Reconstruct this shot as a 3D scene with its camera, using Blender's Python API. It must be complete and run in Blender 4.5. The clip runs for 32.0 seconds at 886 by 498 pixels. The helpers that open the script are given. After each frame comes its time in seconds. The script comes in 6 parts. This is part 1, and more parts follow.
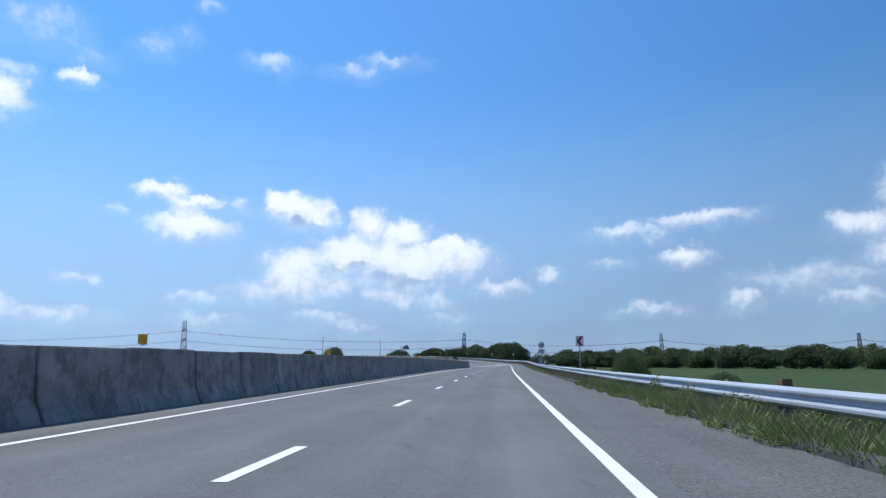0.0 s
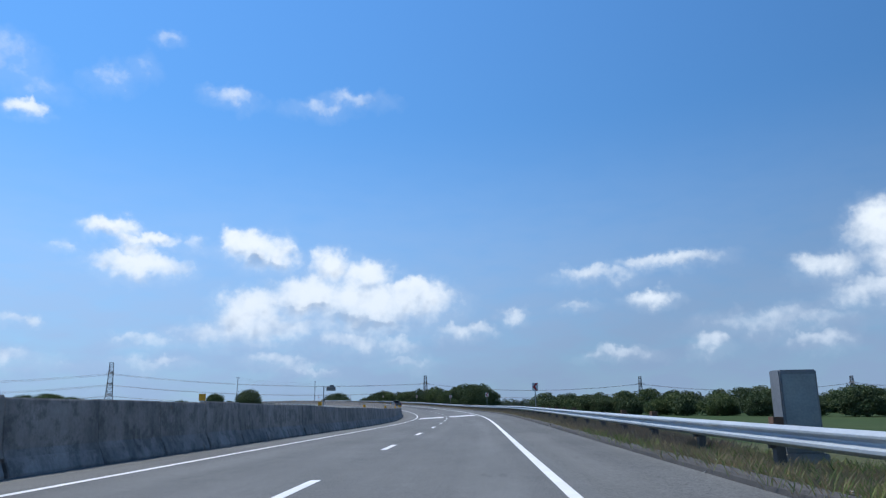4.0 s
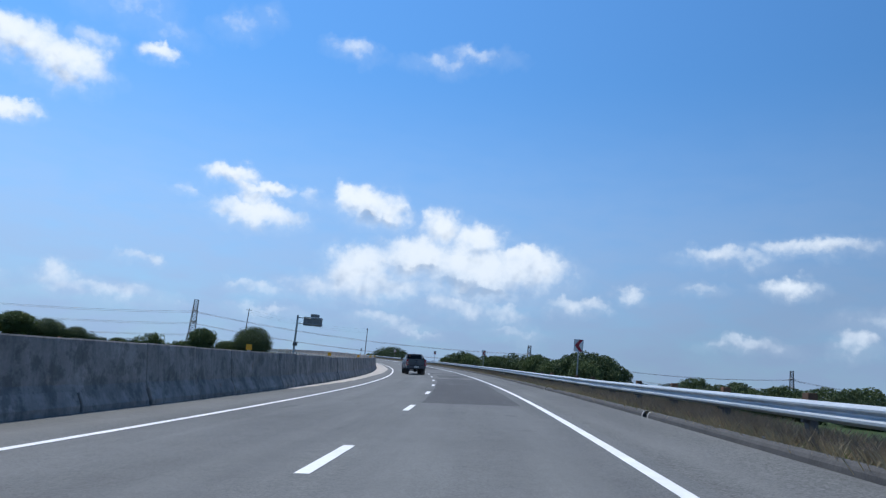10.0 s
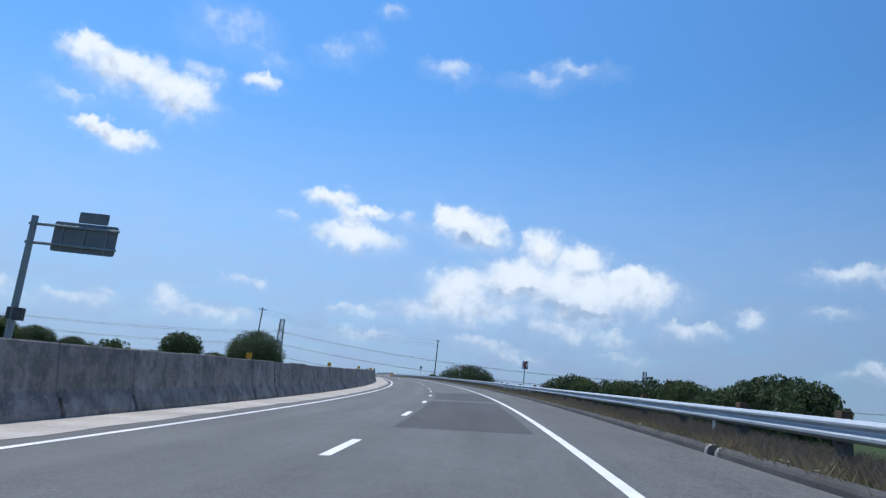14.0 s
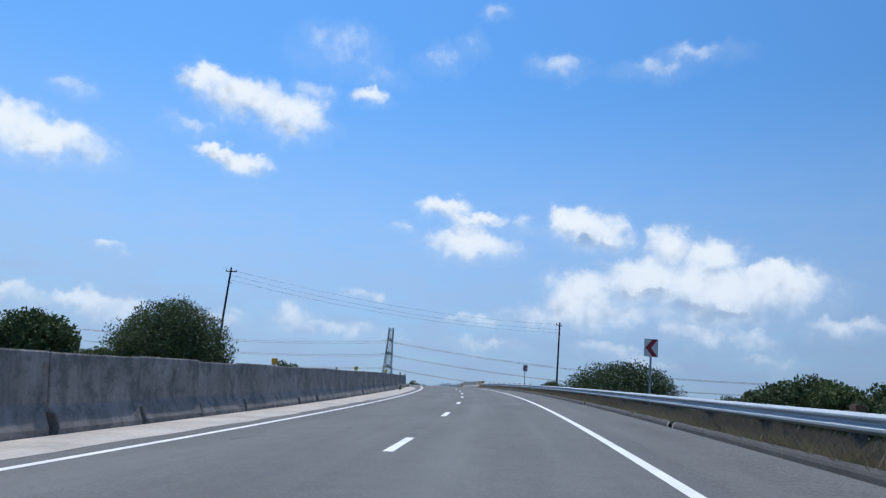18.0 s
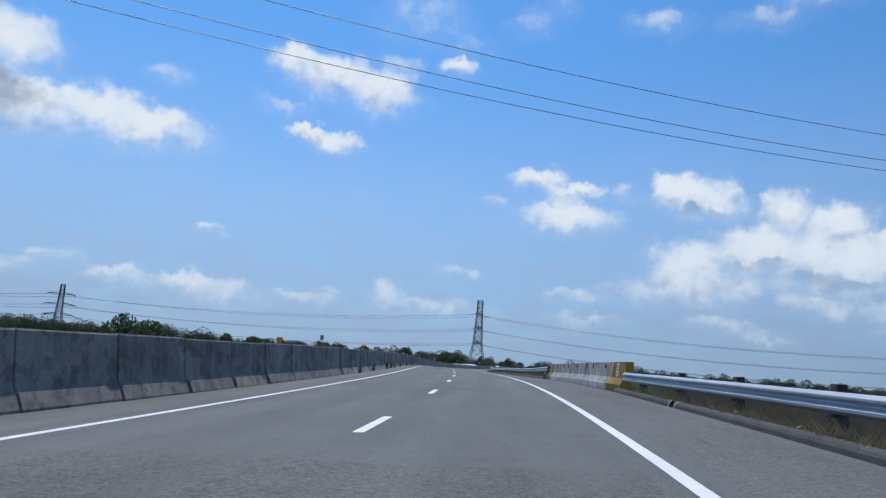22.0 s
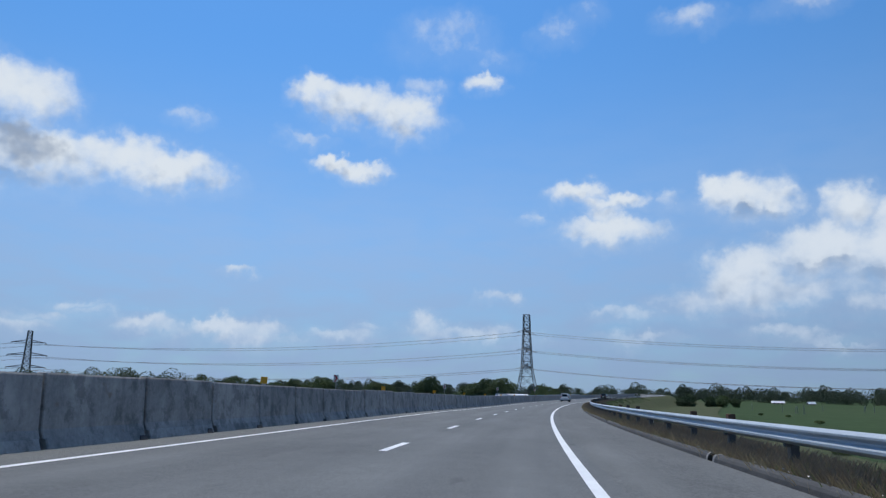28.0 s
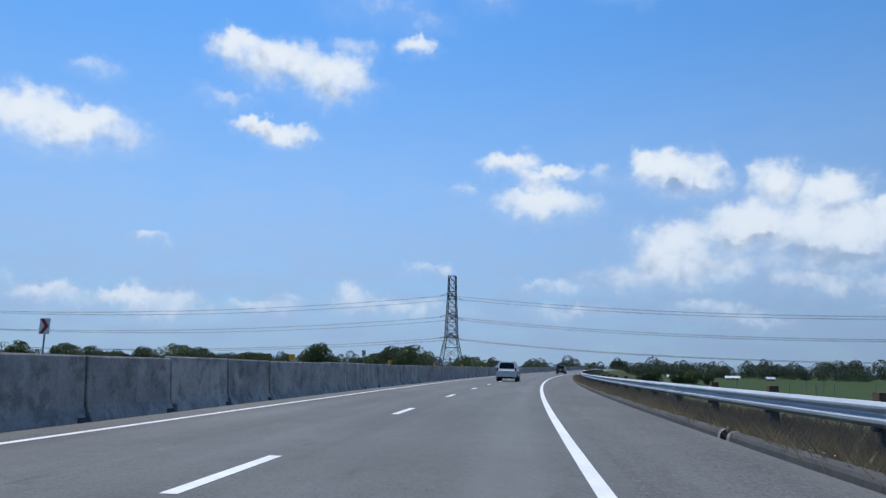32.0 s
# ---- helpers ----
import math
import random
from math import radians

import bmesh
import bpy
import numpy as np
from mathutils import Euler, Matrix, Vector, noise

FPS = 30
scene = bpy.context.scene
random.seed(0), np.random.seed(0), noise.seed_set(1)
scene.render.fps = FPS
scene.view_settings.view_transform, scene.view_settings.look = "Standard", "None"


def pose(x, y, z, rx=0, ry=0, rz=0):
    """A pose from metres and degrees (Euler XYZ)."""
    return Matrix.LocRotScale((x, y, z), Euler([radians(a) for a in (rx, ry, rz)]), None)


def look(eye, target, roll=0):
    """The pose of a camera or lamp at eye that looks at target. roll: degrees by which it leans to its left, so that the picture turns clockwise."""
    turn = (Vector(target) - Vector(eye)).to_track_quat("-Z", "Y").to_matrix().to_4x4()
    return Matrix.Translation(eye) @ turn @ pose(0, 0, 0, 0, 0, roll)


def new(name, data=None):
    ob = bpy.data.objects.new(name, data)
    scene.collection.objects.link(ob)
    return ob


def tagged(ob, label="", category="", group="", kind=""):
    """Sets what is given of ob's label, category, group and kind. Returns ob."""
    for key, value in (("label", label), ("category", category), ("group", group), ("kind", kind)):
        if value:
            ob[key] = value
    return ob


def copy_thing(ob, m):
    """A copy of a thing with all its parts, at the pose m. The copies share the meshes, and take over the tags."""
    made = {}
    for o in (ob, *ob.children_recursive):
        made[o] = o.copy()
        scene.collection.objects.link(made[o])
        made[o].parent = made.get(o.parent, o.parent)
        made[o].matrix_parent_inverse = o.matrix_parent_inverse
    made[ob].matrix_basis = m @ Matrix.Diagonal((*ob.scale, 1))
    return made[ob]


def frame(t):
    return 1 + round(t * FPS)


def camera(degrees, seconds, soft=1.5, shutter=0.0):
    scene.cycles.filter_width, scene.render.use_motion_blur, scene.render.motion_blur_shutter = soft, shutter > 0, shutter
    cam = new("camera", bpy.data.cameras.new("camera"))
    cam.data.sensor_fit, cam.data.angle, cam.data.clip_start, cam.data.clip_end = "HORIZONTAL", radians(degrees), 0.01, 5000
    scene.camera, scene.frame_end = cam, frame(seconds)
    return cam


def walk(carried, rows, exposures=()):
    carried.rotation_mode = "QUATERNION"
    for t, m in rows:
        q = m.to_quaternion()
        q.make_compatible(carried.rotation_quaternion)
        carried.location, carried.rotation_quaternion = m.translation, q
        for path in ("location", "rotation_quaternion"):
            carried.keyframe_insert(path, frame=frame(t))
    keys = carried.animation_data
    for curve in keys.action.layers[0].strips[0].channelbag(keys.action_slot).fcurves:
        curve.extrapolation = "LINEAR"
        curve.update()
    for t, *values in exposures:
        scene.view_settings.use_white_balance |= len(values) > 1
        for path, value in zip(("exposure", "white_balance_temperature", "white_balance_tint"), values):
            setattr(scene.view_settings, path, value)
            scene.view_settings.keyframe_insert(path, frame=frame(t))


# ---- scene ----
cam = camera(64.4, 32.0, soft=1.3)
walk(cam, [
    (0.0, pose(-1.10, 0.33, 1.08, 99.23, 0.43, -16.14)),
    (0.5, pose(3.00, 11.24, 1.10, 100.13, 0.27, -16.82)),
    (1.0, pose(7.13, 22.11, 1.13, 101.41, -0.01, -18.29)),
    (1.5, pose(11.29, 32.94, 1.15, 102.65, -0.07, -20.13)),
    (2.0, pose(15.43, 43.74, 1.17, 103.57, 0.07, -21.57)),
    (2.5, pose(19.56, 54.51, 1.20, 104.08, 0.12, -22.22)),
    (3.0, pose(23.66, 65.23, 1.22, 103.72, 0.36, -21.74)),
    (3.5, pose(27.77, 75.90, 1.24, 102.99, 0.81, -20.24)),
    (5.5, pose(44.11, 117.61, 1.35, 103.23, -1.84, -16.17)),
    (6.0, pose(48.00, 127.78, 1.39, 103.00, -2.64, -15.59)),
    (6.5, pose(51.75, 137.85, 1.43, 101.72, -3.43, -15.18)),
    (7.0, pose(55.32, 147.82, 1.47, 100.59, -4.19, -14.81)),
    (7.5, pose(58.77, 157.68, 1.51, 99.89, -4.66, -14.32)),
    (8.0, pose(62.06, 167.48, 1.57, 99.61, -4.88, -13.68)),
    (8.5, pose(65.11, 177.27, 1.63, 99.59, -5.14, -13.10)),
    (9.0, pose(67.99, 187.03, 1.71, 99.85, -5.33, -12.45)),
    (9.5, pose(70.77, 196.78, 1.80, 100.00, -5.30, -11.54)),
    (10.0, pose(73.42, 206.55, 1.91, 100.18, -5.26, -10.65)),
    (10.5, pose(75.92, 216.34, 2.05, 100.48, -5.30, -9.84)),
    (11.0, pose(78.26, 226.19, 2.19, 100.91, -5.16, -8.96)),
    (11.5, pose(80.43, 236.09, 2.35, 101.42, -5.24, -8.11)),
    (12.0, pose(82.41, 246.05, 2.51, 101.76, -5.45, -7.14)),
    (12.5, pose(84.18, 256.07, 2.69, 101.90, -5.65, -6.01)),
    (13.0, pose(85.77, 266.15, 2.88, 101.82, -5.75, -4.80)),
    (13.5, pose(87.16, 276.28, 3.08, 101.59, -6.05, -3.59)),
    (14.0, pose(88.36, 286.45, 3.29, 101.45, -6.21, -2.50)),
    (14.5, pose(89.40, 296.65, 3.50, 101.34, -5.86, -1.23)),
    (16.5, pose(91.71, 337.78, 4.33, 101.23, -4.92, 4.27)),
    (17.0, pose(91.81, 348.13, 4.54, 101.22, -4.89, 5.37)),
    (17.5, pose(91.71, 358.51, 4.74, 101.31, -4.91, 6.48)),
    (18.0, pose(91.40, 368.91, 4.95, 101.31, -4.91, 7.57)),
    (18.5, pose(90.91, 379.33, 5.14, 100.80, -4.64, 8.62)),
    (19.0, pose(90.26, 389.78, 5.34, 99.86, -4.33, 9.69)),
    (19.5, pose(89.50, 400.25, 5.54, 98.71, -4.45, 10.63)),
    (20.0, pose(88.62, 410.77, 5.74, 97.89, -4.55, 11.50)),
    (20.5, pose(87.61, 421.32, 5.93, 97.80, -4.69, 12.40)),
    (21.0, pose(86.41, 431.91, 6.10, 98.31, -4.66, 13.36)),
    (21.5, pose(84.97, 442.55, 6.25, 98.68, -4.70, 14.43)),
    (22.0, pose(83.30, 453.24, 6.38, 98.86, -4.79, 15.58)),
    (22.5, pose(81.44, 463.98, 6.49, 99.04, -4.36, 16.72)),
    (23.0, pose(79.34, 474.75, 6.56, 99.23, -4.09, 17.72)),
    (23.5, pose(76.98, 485.53, 6.58, 99.27, -4.13, 18.75)),
    (24.0, pose(74.44, 496.30, 6.56, 99.29, -3.87, 19.57)),
    (24.5, pose(71.76, 507.05, 6.51, 99.35, -3.43, 20.29)),
    (25.0, pose(68.97, 517.76, 6.43, 99.55, -2.54, 20.89)),
    (25.5, pose(66.12, 528.43, 6.34, 100.22, -1.12, 21.51)),
    (27.5, pose(55.04, 571.16, 5.85, 101.07, -0.55, 20.50)),
    (28.0, pose(52.45, 581.98, 5.71, 101.28, -1.03, 19.47)),
    (28.5, pose(49.93, 592.89, 5.57, 101.17, -1.54, 18.16)),
    (29.0, pose(47.49, 603.90, 5.44, 100.88, -1.88, 16.80)),
    (29.5, pose(45.22, 615.03, 5.32, 98.86, -1.86, 15.70)),
    (30.0, pose(43.07, 626.27, 5.21, 96.94, -1.78, 15.06)),
    (30.5, pose(41.00, 637.63, 5.10, 96.70, -1.63, 14.75)),
    (31.0, pose(39.06, 649.09, 5.00, 97.53, -1.49, 14.47)),
    (31.5, pose(37.22, 660.66, 4.92, 98.57, -1.23, 14.21)),
    (32.0, pose(35.48, 672.33, 4.85, 99.37, -1.14, 13.81)),
], exposures=((0.0, 0.33, 6350, 9), (2.0, 0.24, 6350, 9), (12.0, 0.20, 6350, 9), (20.0, 0.06, 6350, 9), (21.0, 0.02, 6350, 9), (22.0, 0.0, 6350, 9), (24.0, -0.10, 6350, 9), (25.0, -0.04, 6350, 9), (29.0, -0.10, 6350, 9), (30.0, 0.06, 6350, 9), (31.0, 0.08, 6350, 9), (32.0, 0.06, 6350, 9)))

# ---- sky, sun
SUN_TURN, SUN_HEIGHT = 34.0, 66.0   # degrees: left of the y axis, above the horizon
world = bpy.data.worlds.new("sky")
scene.world = world
world.use_nodes = True
wt = world.node_tree
sky = wt.nodes.new("ShaderNodeTexSky")
sky.sky_type, sky.sun_disc = "NISHITA", False
sky.sun_elevation, sky.sun_rotation = radians(SUN_HEIGHT), radians(-SUN_TURN)
sky.altitude, sky.air_density, sky.dust_density, sky.ozone_density = 0, 1.0, 0.1, 3.0
# the strength of each of its colours
dim = wt.nodes.new("ShaderNodeVectorMath")
dim.operation = "MULTIPLY"
dim.inputs[1].default_value = (0.089, 0.150, 0.191)
wt.links.new(sky.outputs[0], dim.inputs[0])
# clear air scatters more light on the sun's side
SUN_WAY = (-math.sin(radians(SUN_TURN)) * math.cos(radians(SUN_HEIGHT)), math.cos(radians(SUN_TURN)) * math.cos(radians(SUN_HEIGHT)), math.sin(radians(SUN_HEIGHT)))
aim = wt.nodes.new("ShaderNodeVectorMath")
aim.operation, aim.inputs[1].default_value = "DOT_PRODUCT", SUN_WAY
wt.links.new(wt.nodes.new("ShaderNodeTexCoord").outputs["Generated"], aim.inputs[0])
side = wt.nodes.new("ShaderNodeMapRange")
for i, v in ((1, 0.22), (2, 0.80), (3, 0.59), (4, 1.07)):
    side.inputs[i].default_value = v
wt.links.new(aim.outputs["Value"], side.inputs[0])
tilted = wt.nodes.new("ShaderNodeVectorMath")
tilted.operation = "SCALE"
wt.links.new(dim.outputs[0], tilted.inputs[0])
wt.links.new(side.outputs[0], tilted.inputs["Scale"])
wt.links.new(tilted.outputs[0], wt.nodes["Background"].inputs[0])
wt.nodes["Background"].inputs[1].default_value = 0.78
sun = new("sun", bpy.data.lights.new("sun", "SUN"))
sun.data.energy, sun.data.angle, sun.data.color = 3.3, radians(0.6), (1.0, 0.95, 0.88)
sun.matrix_world = look((0, 0, 0), (math.sin(radians(SUN_TURN)) * math.cos(radians(SUN_HEIGHT)), -math.cos(radians(SUN_TURN)) * math.cos(radians(SUN_HEIGHT)), -math.sin(radians(SUN_HEIGHT))))

# ---- the road's line: station along the right edge line, heading, grade and bank in degrees
HEADING = ((-80, -20.55), (0, -20.65), (60, -21.05), (115, -21.65), (135, -21.55), (150, -20.85), (180, -18.35), (220, -14.35),
           (262, -10.25), (303, -6.25), (344, -2.15), (365, -0.15), (407, 3.75), (449, 7.65), (482, 11.05), (504, 13.35), (522, 14.85),
           (540, 15.5), (556, 15.35), (590, 13.95), (627, 11.85), (672, 9.35), (697, 8.05), (800, 2.15), (880, -2.0), (950, -3.0),
           (1100, 2.0), (1400, 8.0), (2500, 8.0))
GRADE = ((-80, 0.13), (0, 0.13), (70, 0.1), (137, 0.28), (199, 0.43), (220, 0.71), (260, 0.93), (290, 1.18), (363, 1.15), (426, 1.08),
         (448, 0.81), (469, 0.63), (491, 0.23), (513, -0.37), (535, -0.52), (602, -0.77), (624, -0.62), (670, -0.45), (693, -0.29),
         (800, 0.0), (900, 0.3), (1100, 0.0), (2500, 0.0))
BANK = ((-80, -1.0), (75, -0.9), (110, 0.0), (137, 1.5), (158, 2.6), (179, 3.3), (460, 3.35), (491, 3.0), (513, 1.9), (535, -0.1),
        (560, -0.9), (602, -1.3), (647, -1.15), (670, -0.5), (693, -0.2), (2500, 0.0))
S_GRID = np.arange(-80.0, 2000.5, 1.0)


def eased(keys, width=14):
    """A table's values at every metre of the line, rounded off at its knots."""
    v = np.interp(S_GRID, *zip(*keys))
    return np.convolve(np.pad(v, width, mode="edge"), np.ones(2 * width + 1) / (2 * width + 1), "valid")


HEAD_AT, GRADE_AT, BANK_AT = np.radians(eased(HEADING)), np.tan(np.radians(eased(GRADE))), np.tan(np.radians(eased(BANK)))
X_AT, Y_AT, Z_AT = np.cumsum(-np.sin(HEAD_AT)), np.cumsum(np.cos(HEAD_AT)), np.cumsum(GRADE_AT)
ZERO = 80
X_AT, Y_AT, Z_AT = X_AT - X_AT[ZERO], Y_AT - Y_AT[ZERO], Z_AT - Z_AT[ZERO]


def at(table, s):
    return float(np.interp(s, S_GRID, table))


def spot(s, across, up=0.0):
    """The point at station s, that far to the right of the right edge line and above the carriageway."""
    h, b = at(HEAD_AT, s), at(BANK_AT, s)
    c, n = math.cos(h), math.sin(h)
    px, pz = across - b * up, across * b + up
    return Vector((at(X_AT, s) + c * px, at(Y_AT, s) + n * px, at(Z_AT, s) + pz))


def turn(s):
    """The compass turn of a thing that faces along the road, in degrees."""
    return math.degrees(at(HEAD_AT, s))


# ---- materials
def node(tree, kind, values=None, **settings):
    n = tree.nodes.new("ShaderNode" + kind)
    for key, value in settings.items():
        setattr(n, key, value)
    for key, value in (values or {}).items():
        if isinstance(value, bpy.types.NodeSocket):
            tree.links.new(value, n.inputs[key])
        else:
            n.inputs[key].default_value = value
    return n


def rgb(c):
    return (*c, 1.0)


def blend(tree, fac, a, b, how="MIX"):
    n = node(tree, "MixRGB", blend_type=how)
    for i, v in enumerate((fac, a, b)):
        if isinstance(v, bpy.types.NodeSocket):
            tree.links.new(v, n.inputs[i])
        else:
            n.inputs[i].default_value = v if i == 0 else rgb(v)
    return n.outputs[0]


def ramp(tree, value, low, high):
    n = node(tree, "MapRange", {0: value, 1: low, 2: high}, clamp=True)
    return n.outputs[0]


def grain(tree, scale, detail=6.0, rough=0.6, vector=None, stretch=None):
    v = vector
    if v is None:
        v = node(tree, "NewGeometry").outputs["Position"]
    if stretch:
        m = node(tree, "Mapping", {"Vector": v})
        m.inputs["Scale"].default_value = stretch
        v = m.outputs[0]
    return node(tree, "TexNoise", {"Vector": v, "Scale": scale, "Detail": detail, "Roughness": rough}).outputs[0]


def material(name, base, other=None, scale=2.0, rough=0.8, metal=0.0, bump=0.0, bump_scale=40.0, fine=0.25, coat=0.0, vary=0.0, own=False):
    """A surface of two colours, mottled at two sizes, with a fine relief."""
    m = bpy.data.materials.new(name)
    m.use_nodes = True
    t = m.node_tree
    p = t.nodes["Principled BSDF"]
    other = other or tuple(c * 0.7 for c in base)
    v = node(t, "TexCoord").outputs["Object"] if own else None
    big = ramp(t, grain(t, scale, vector=v), 0.35, 0.65)
    small = ramp(t, grain(t, scale * 14, 4.0, vector=v), 0.3, 0.7)
    c = blend(t, big, base, other)
    c = blend(t, fine, c, blend(t, small, tuple(x * 0.6 for x in base), tuple(min(1, x * 1.35) for x in base)))
    if vary:
        r = node(t, "ObjectInfo").outputs["Random"]
        c = blend(t, 1.0, c, blend(t, r, (1 - vary,) * 3, (1 + vary,) * 3), "MULTIPLY")
    t.links.new(c, p.inputs["Base Color"])
    p.inputs["Roughness"].default_value, p.inputs["Metallic"].default_value, p.inputs["Coat Weight"].default_value = rough, metal, coat
    if bump:
        b = node(t, "Bump", {"Height": grain(t, bump_scale, 4.0, vector=v), "Strength": min(1.0, bump), "Distance": 0.02})
        t.links.new(b.outputs[0], p.inputs["Normal"])
    return m


def plain(name, base, rough=0.5, metal=0.0, coat=0.0, alpha=1.0, transmission=0.0):
    m = bpy.data.materials.new(name)
    m.use_nodes = True
    p = m.node_tree.nodes["Principled BSDF"]
    t = m.node_tree
    c = blend(t, ramp(t, grain(t, 9.0), 0.35, 0.7), base, tuple(x * 0.86 for x in base))
    t.links.new(c, p.inputs["Base Color"])
    p.inputs["Roughness"].default_value, p.inputs["Metallic"].default_value = rough, metal
    p.inputs["Coat Weight"].default_value, p.inputs["Transmission Weight"].default_value = coat, transmission
    return m


# ---- meshes
def finish(name, bm, mat, smooth=False):
    me = bpy.data.meshes.new(name)
    bm.normal_update()
    bm.to_mesh(me)
    bm.free()
    for m in (mat if isinstance(mat, (list, tuple)) else (mat,)):
        me.materials.append(m)
    if smooth:
        me.polygons.foreach_set("use_smooth", [True] * len(me.polygons))
    return me


def part(name, bm, mat, parent=None, label="", smooth=False):
    """A bmesh as one mesh object, under a thing or a part."""
    ob = new(name, finish(name, bm, mat, smooth))
    ob.parent = parent
    return tagged(ob, label)


def thing(name, label, category, group="", at_pose=None):
    ob = tagged(new(name), label, category, group)
    ob.matrix_basis = at_pose or Matrix()
    return ob


def box(bm, size, centre=(0, 0, 0), bevel=0.0, m=None):
    r = bmesh.ops.create_cube(bm, size=1.0, matrix=(m or Matrix()) @ Matrix.Translation(centre) @ Matrix.Diagonal((*size, 1)))
    if bevel:
        es = list({e for v in r["verts"] for e in v.link_edges})
        bmesh.ops.bevel(bm, geom=es, offset=bevel, segments=2, affect="EDGES")
    return bm


def rod(bm, a, b, r0, r1=None, sides=8, caps=True):
    a, b = Vector(a), Vector(b)
    d = b - a
    m = Matrix.Translation((a + b) / 2) @ d.to_track_quat("Z", "Y").to_matrix().to_4x4()
    bmesh.ops.create_cone(bm, cap_ends=caps, segments=sides, radius1=r0, radius2=r0 if r1 is None else r1, depth=d.length, matrix=m)
    return bm


def loft(bm, rings, close=True):
    vs = [[bm.verts.new(p) for p in r] for r in rings]
    n = len(vs[0])
    for a, b in zip(vs, vs[1:]):
        for i in range(n):
            bm.faces.new((a[i], a[(i + 1) % n], b[(i + 1) % n], b[i]))
    if close:
        bm.faces.new(vs[0][::-1])
        bm.faces.new(vs[-1])
    bmesh.ops.recalc_face_normals(bm, faces=bm.faces)
    return bm


def sheet(name, rows_of_points, mat, smooth=True):
    """A grid of points as one mesh."""
    n, k = len(rows_of_points), len(rows_of_points[0])
    verts = [tuple(p) for row in rows_of_points for p in row]
    faces = [(i * k + j, i * k + j + 1, (i + 1) * k + j + 1, (i + 1) * k + j) for i in range(n - 1) for j in range(k - 1)]
    me = bpy.data.meshes.new(name)
    me.from_pydata(verts, [], faces)
    me.materials.append(mat)
    me.polygons.foreach_set("use_smooth", [smooth] * len(faces))
    return me


def ribbon(name, s0, s1, offsets, mat, step=4.0, ups=None):
    """A strip of the road's own surface from station s0 to s1; offsets: the distances across, from left to right."""
    n = max(1, int(round((s1 - s0) / step)))
    ups = ups or [0.0] * len(offsets)
    stations = [s0 + (s1 - s0) * i / n for i in range(n + 1)]
    across = [[o(s) if callable(o) else o for o in offsets] for s in stations]
    me = sheet(name, [[spot(s, o, u) for o, u in zip(row, ups)] for s, row in zip(stations, across)], mat)
    flat_uv = np.array([(s, o) for s, row in zip(stations, across) for o in row])
    index = np.empty(len(me.loops), dtype=np.int32)
    me.loops.foreach_get("vertex_index", index)
    me.uv_layers.new(name="UVMap").data.foreach_set("uv", flat_uv[index].ravel())
    return me


def key(keys):
    return lambda s: float(np.interp(s, *zip(*keys)))


def sweep(bm, profile, s0, s1, step, base, closed=True, lift=lambda s: 0.0):
    """A profile of (across, up) carried along the road."""
    n = max(1, int(round((s1 - s0) / step)))
    rings = []
    for i in range(n + 1):
        s = s0 + (s1 - s0) * i / n
        rings.append([bm.verts.new(spot(s, base(s) + a, u + lift(s))) for a, u in profile])
    k = len(profile)
    for a, b in zip(rings, rings[1:]):
        for j in range(k if closed else k - 1):
            bm.faces.new((a[j], a[(j + 1) % k], b[(j + 1) % k], b[j]))
    if closed:
        bm.faces.new(rings[0][::-1])
        bm.faces.new(rings[-1])
    return bm


def upright(s, across, up=0.0, yaw=0.0):
    """The pose of a thing that stands plumb on the road's surface, facing back along it."""
    p = spot(s, across, up)
    return pose(p.x, p.y, p.z, 0, 0, turn(s) + yaw)


def banked(s, across, up=0.0, yaw=0.0):
    """The pose of a thing that lies with the road's bank and grade."""
    y = (spot(s + 1, across, up) - spot(s - 1, across, up)).normalized()
    z = (y.cross(Vector((0, 0, 1)))).normalized()
    x = (spot(s, across + 1, up) - spot(s, across - 1, up)).normalized()
    z = x.cross(y).normalized()
    m = Matrix((x, y, z)).transposed().to_4x4()
    m.translation = spot(s, across, up)
    return m @ pose(0, 0, 0, 0, 0, yaw)

# ---- the sky's clouds, on a far dome: soft puffs of given place and size, in degrees
m = bpy.data.materials.new("cloud_dome")
m.use_nodes = True
ct = m.node_tree
ct.nodes.clear()
cp = node(ct, "TexCoord").outputs["Object"]
unit = node(ct, "VectorMath", {0: cp}, operation="NORMALIZE").outputs[0]
sep = node(ct, "SeparateXYZ", {0: unit})
def sums(op, a, b=0.0, c=0.0):
    return node(ct, "Math", {0: a, 1: b, 2: c}, operation=op).outputs[0]
azim = sums("MULTIPLY", sums("ARCTAN2", sums("MULTIPLY", sep.outputs[0], -1.0), sep.outputs[1]), 180 / math.pi)
elev = sums("MULTIPLY", sums("ARCSINE", sep.outputs[2]), 180 / math.pi)
flat = node(ct, "CombineXYZ", {0: azim, 1: elev}).outputs[0]
def swirl(scale, amount, detail=3.5):
    n = node(ct, "TexNoise", {"Vector": unit, "Scale": scale, "Detail": detail, "Roughness": 0.52}).outputs["Color"]
    n = node(ct, "VectorMath", {0: n, 1: (0.5, 0.5, 0.5)}, operation="SUBTRACT").outputs[0]
    return node(ct, "VectorMath", {0: n, 1: (amount, amount * 0.8, 0.0)}, operation="MULTIPLY").outputs[0]
warped = node(ct, "VectorMath", {0: node(ct, "VectorMath", {0: flat, 1: swirl(24.0, 3.0)}, operation="ADD").outputs[0], 1: swirl(90.0, 1.1)}, operation="ADD").outputs[0]
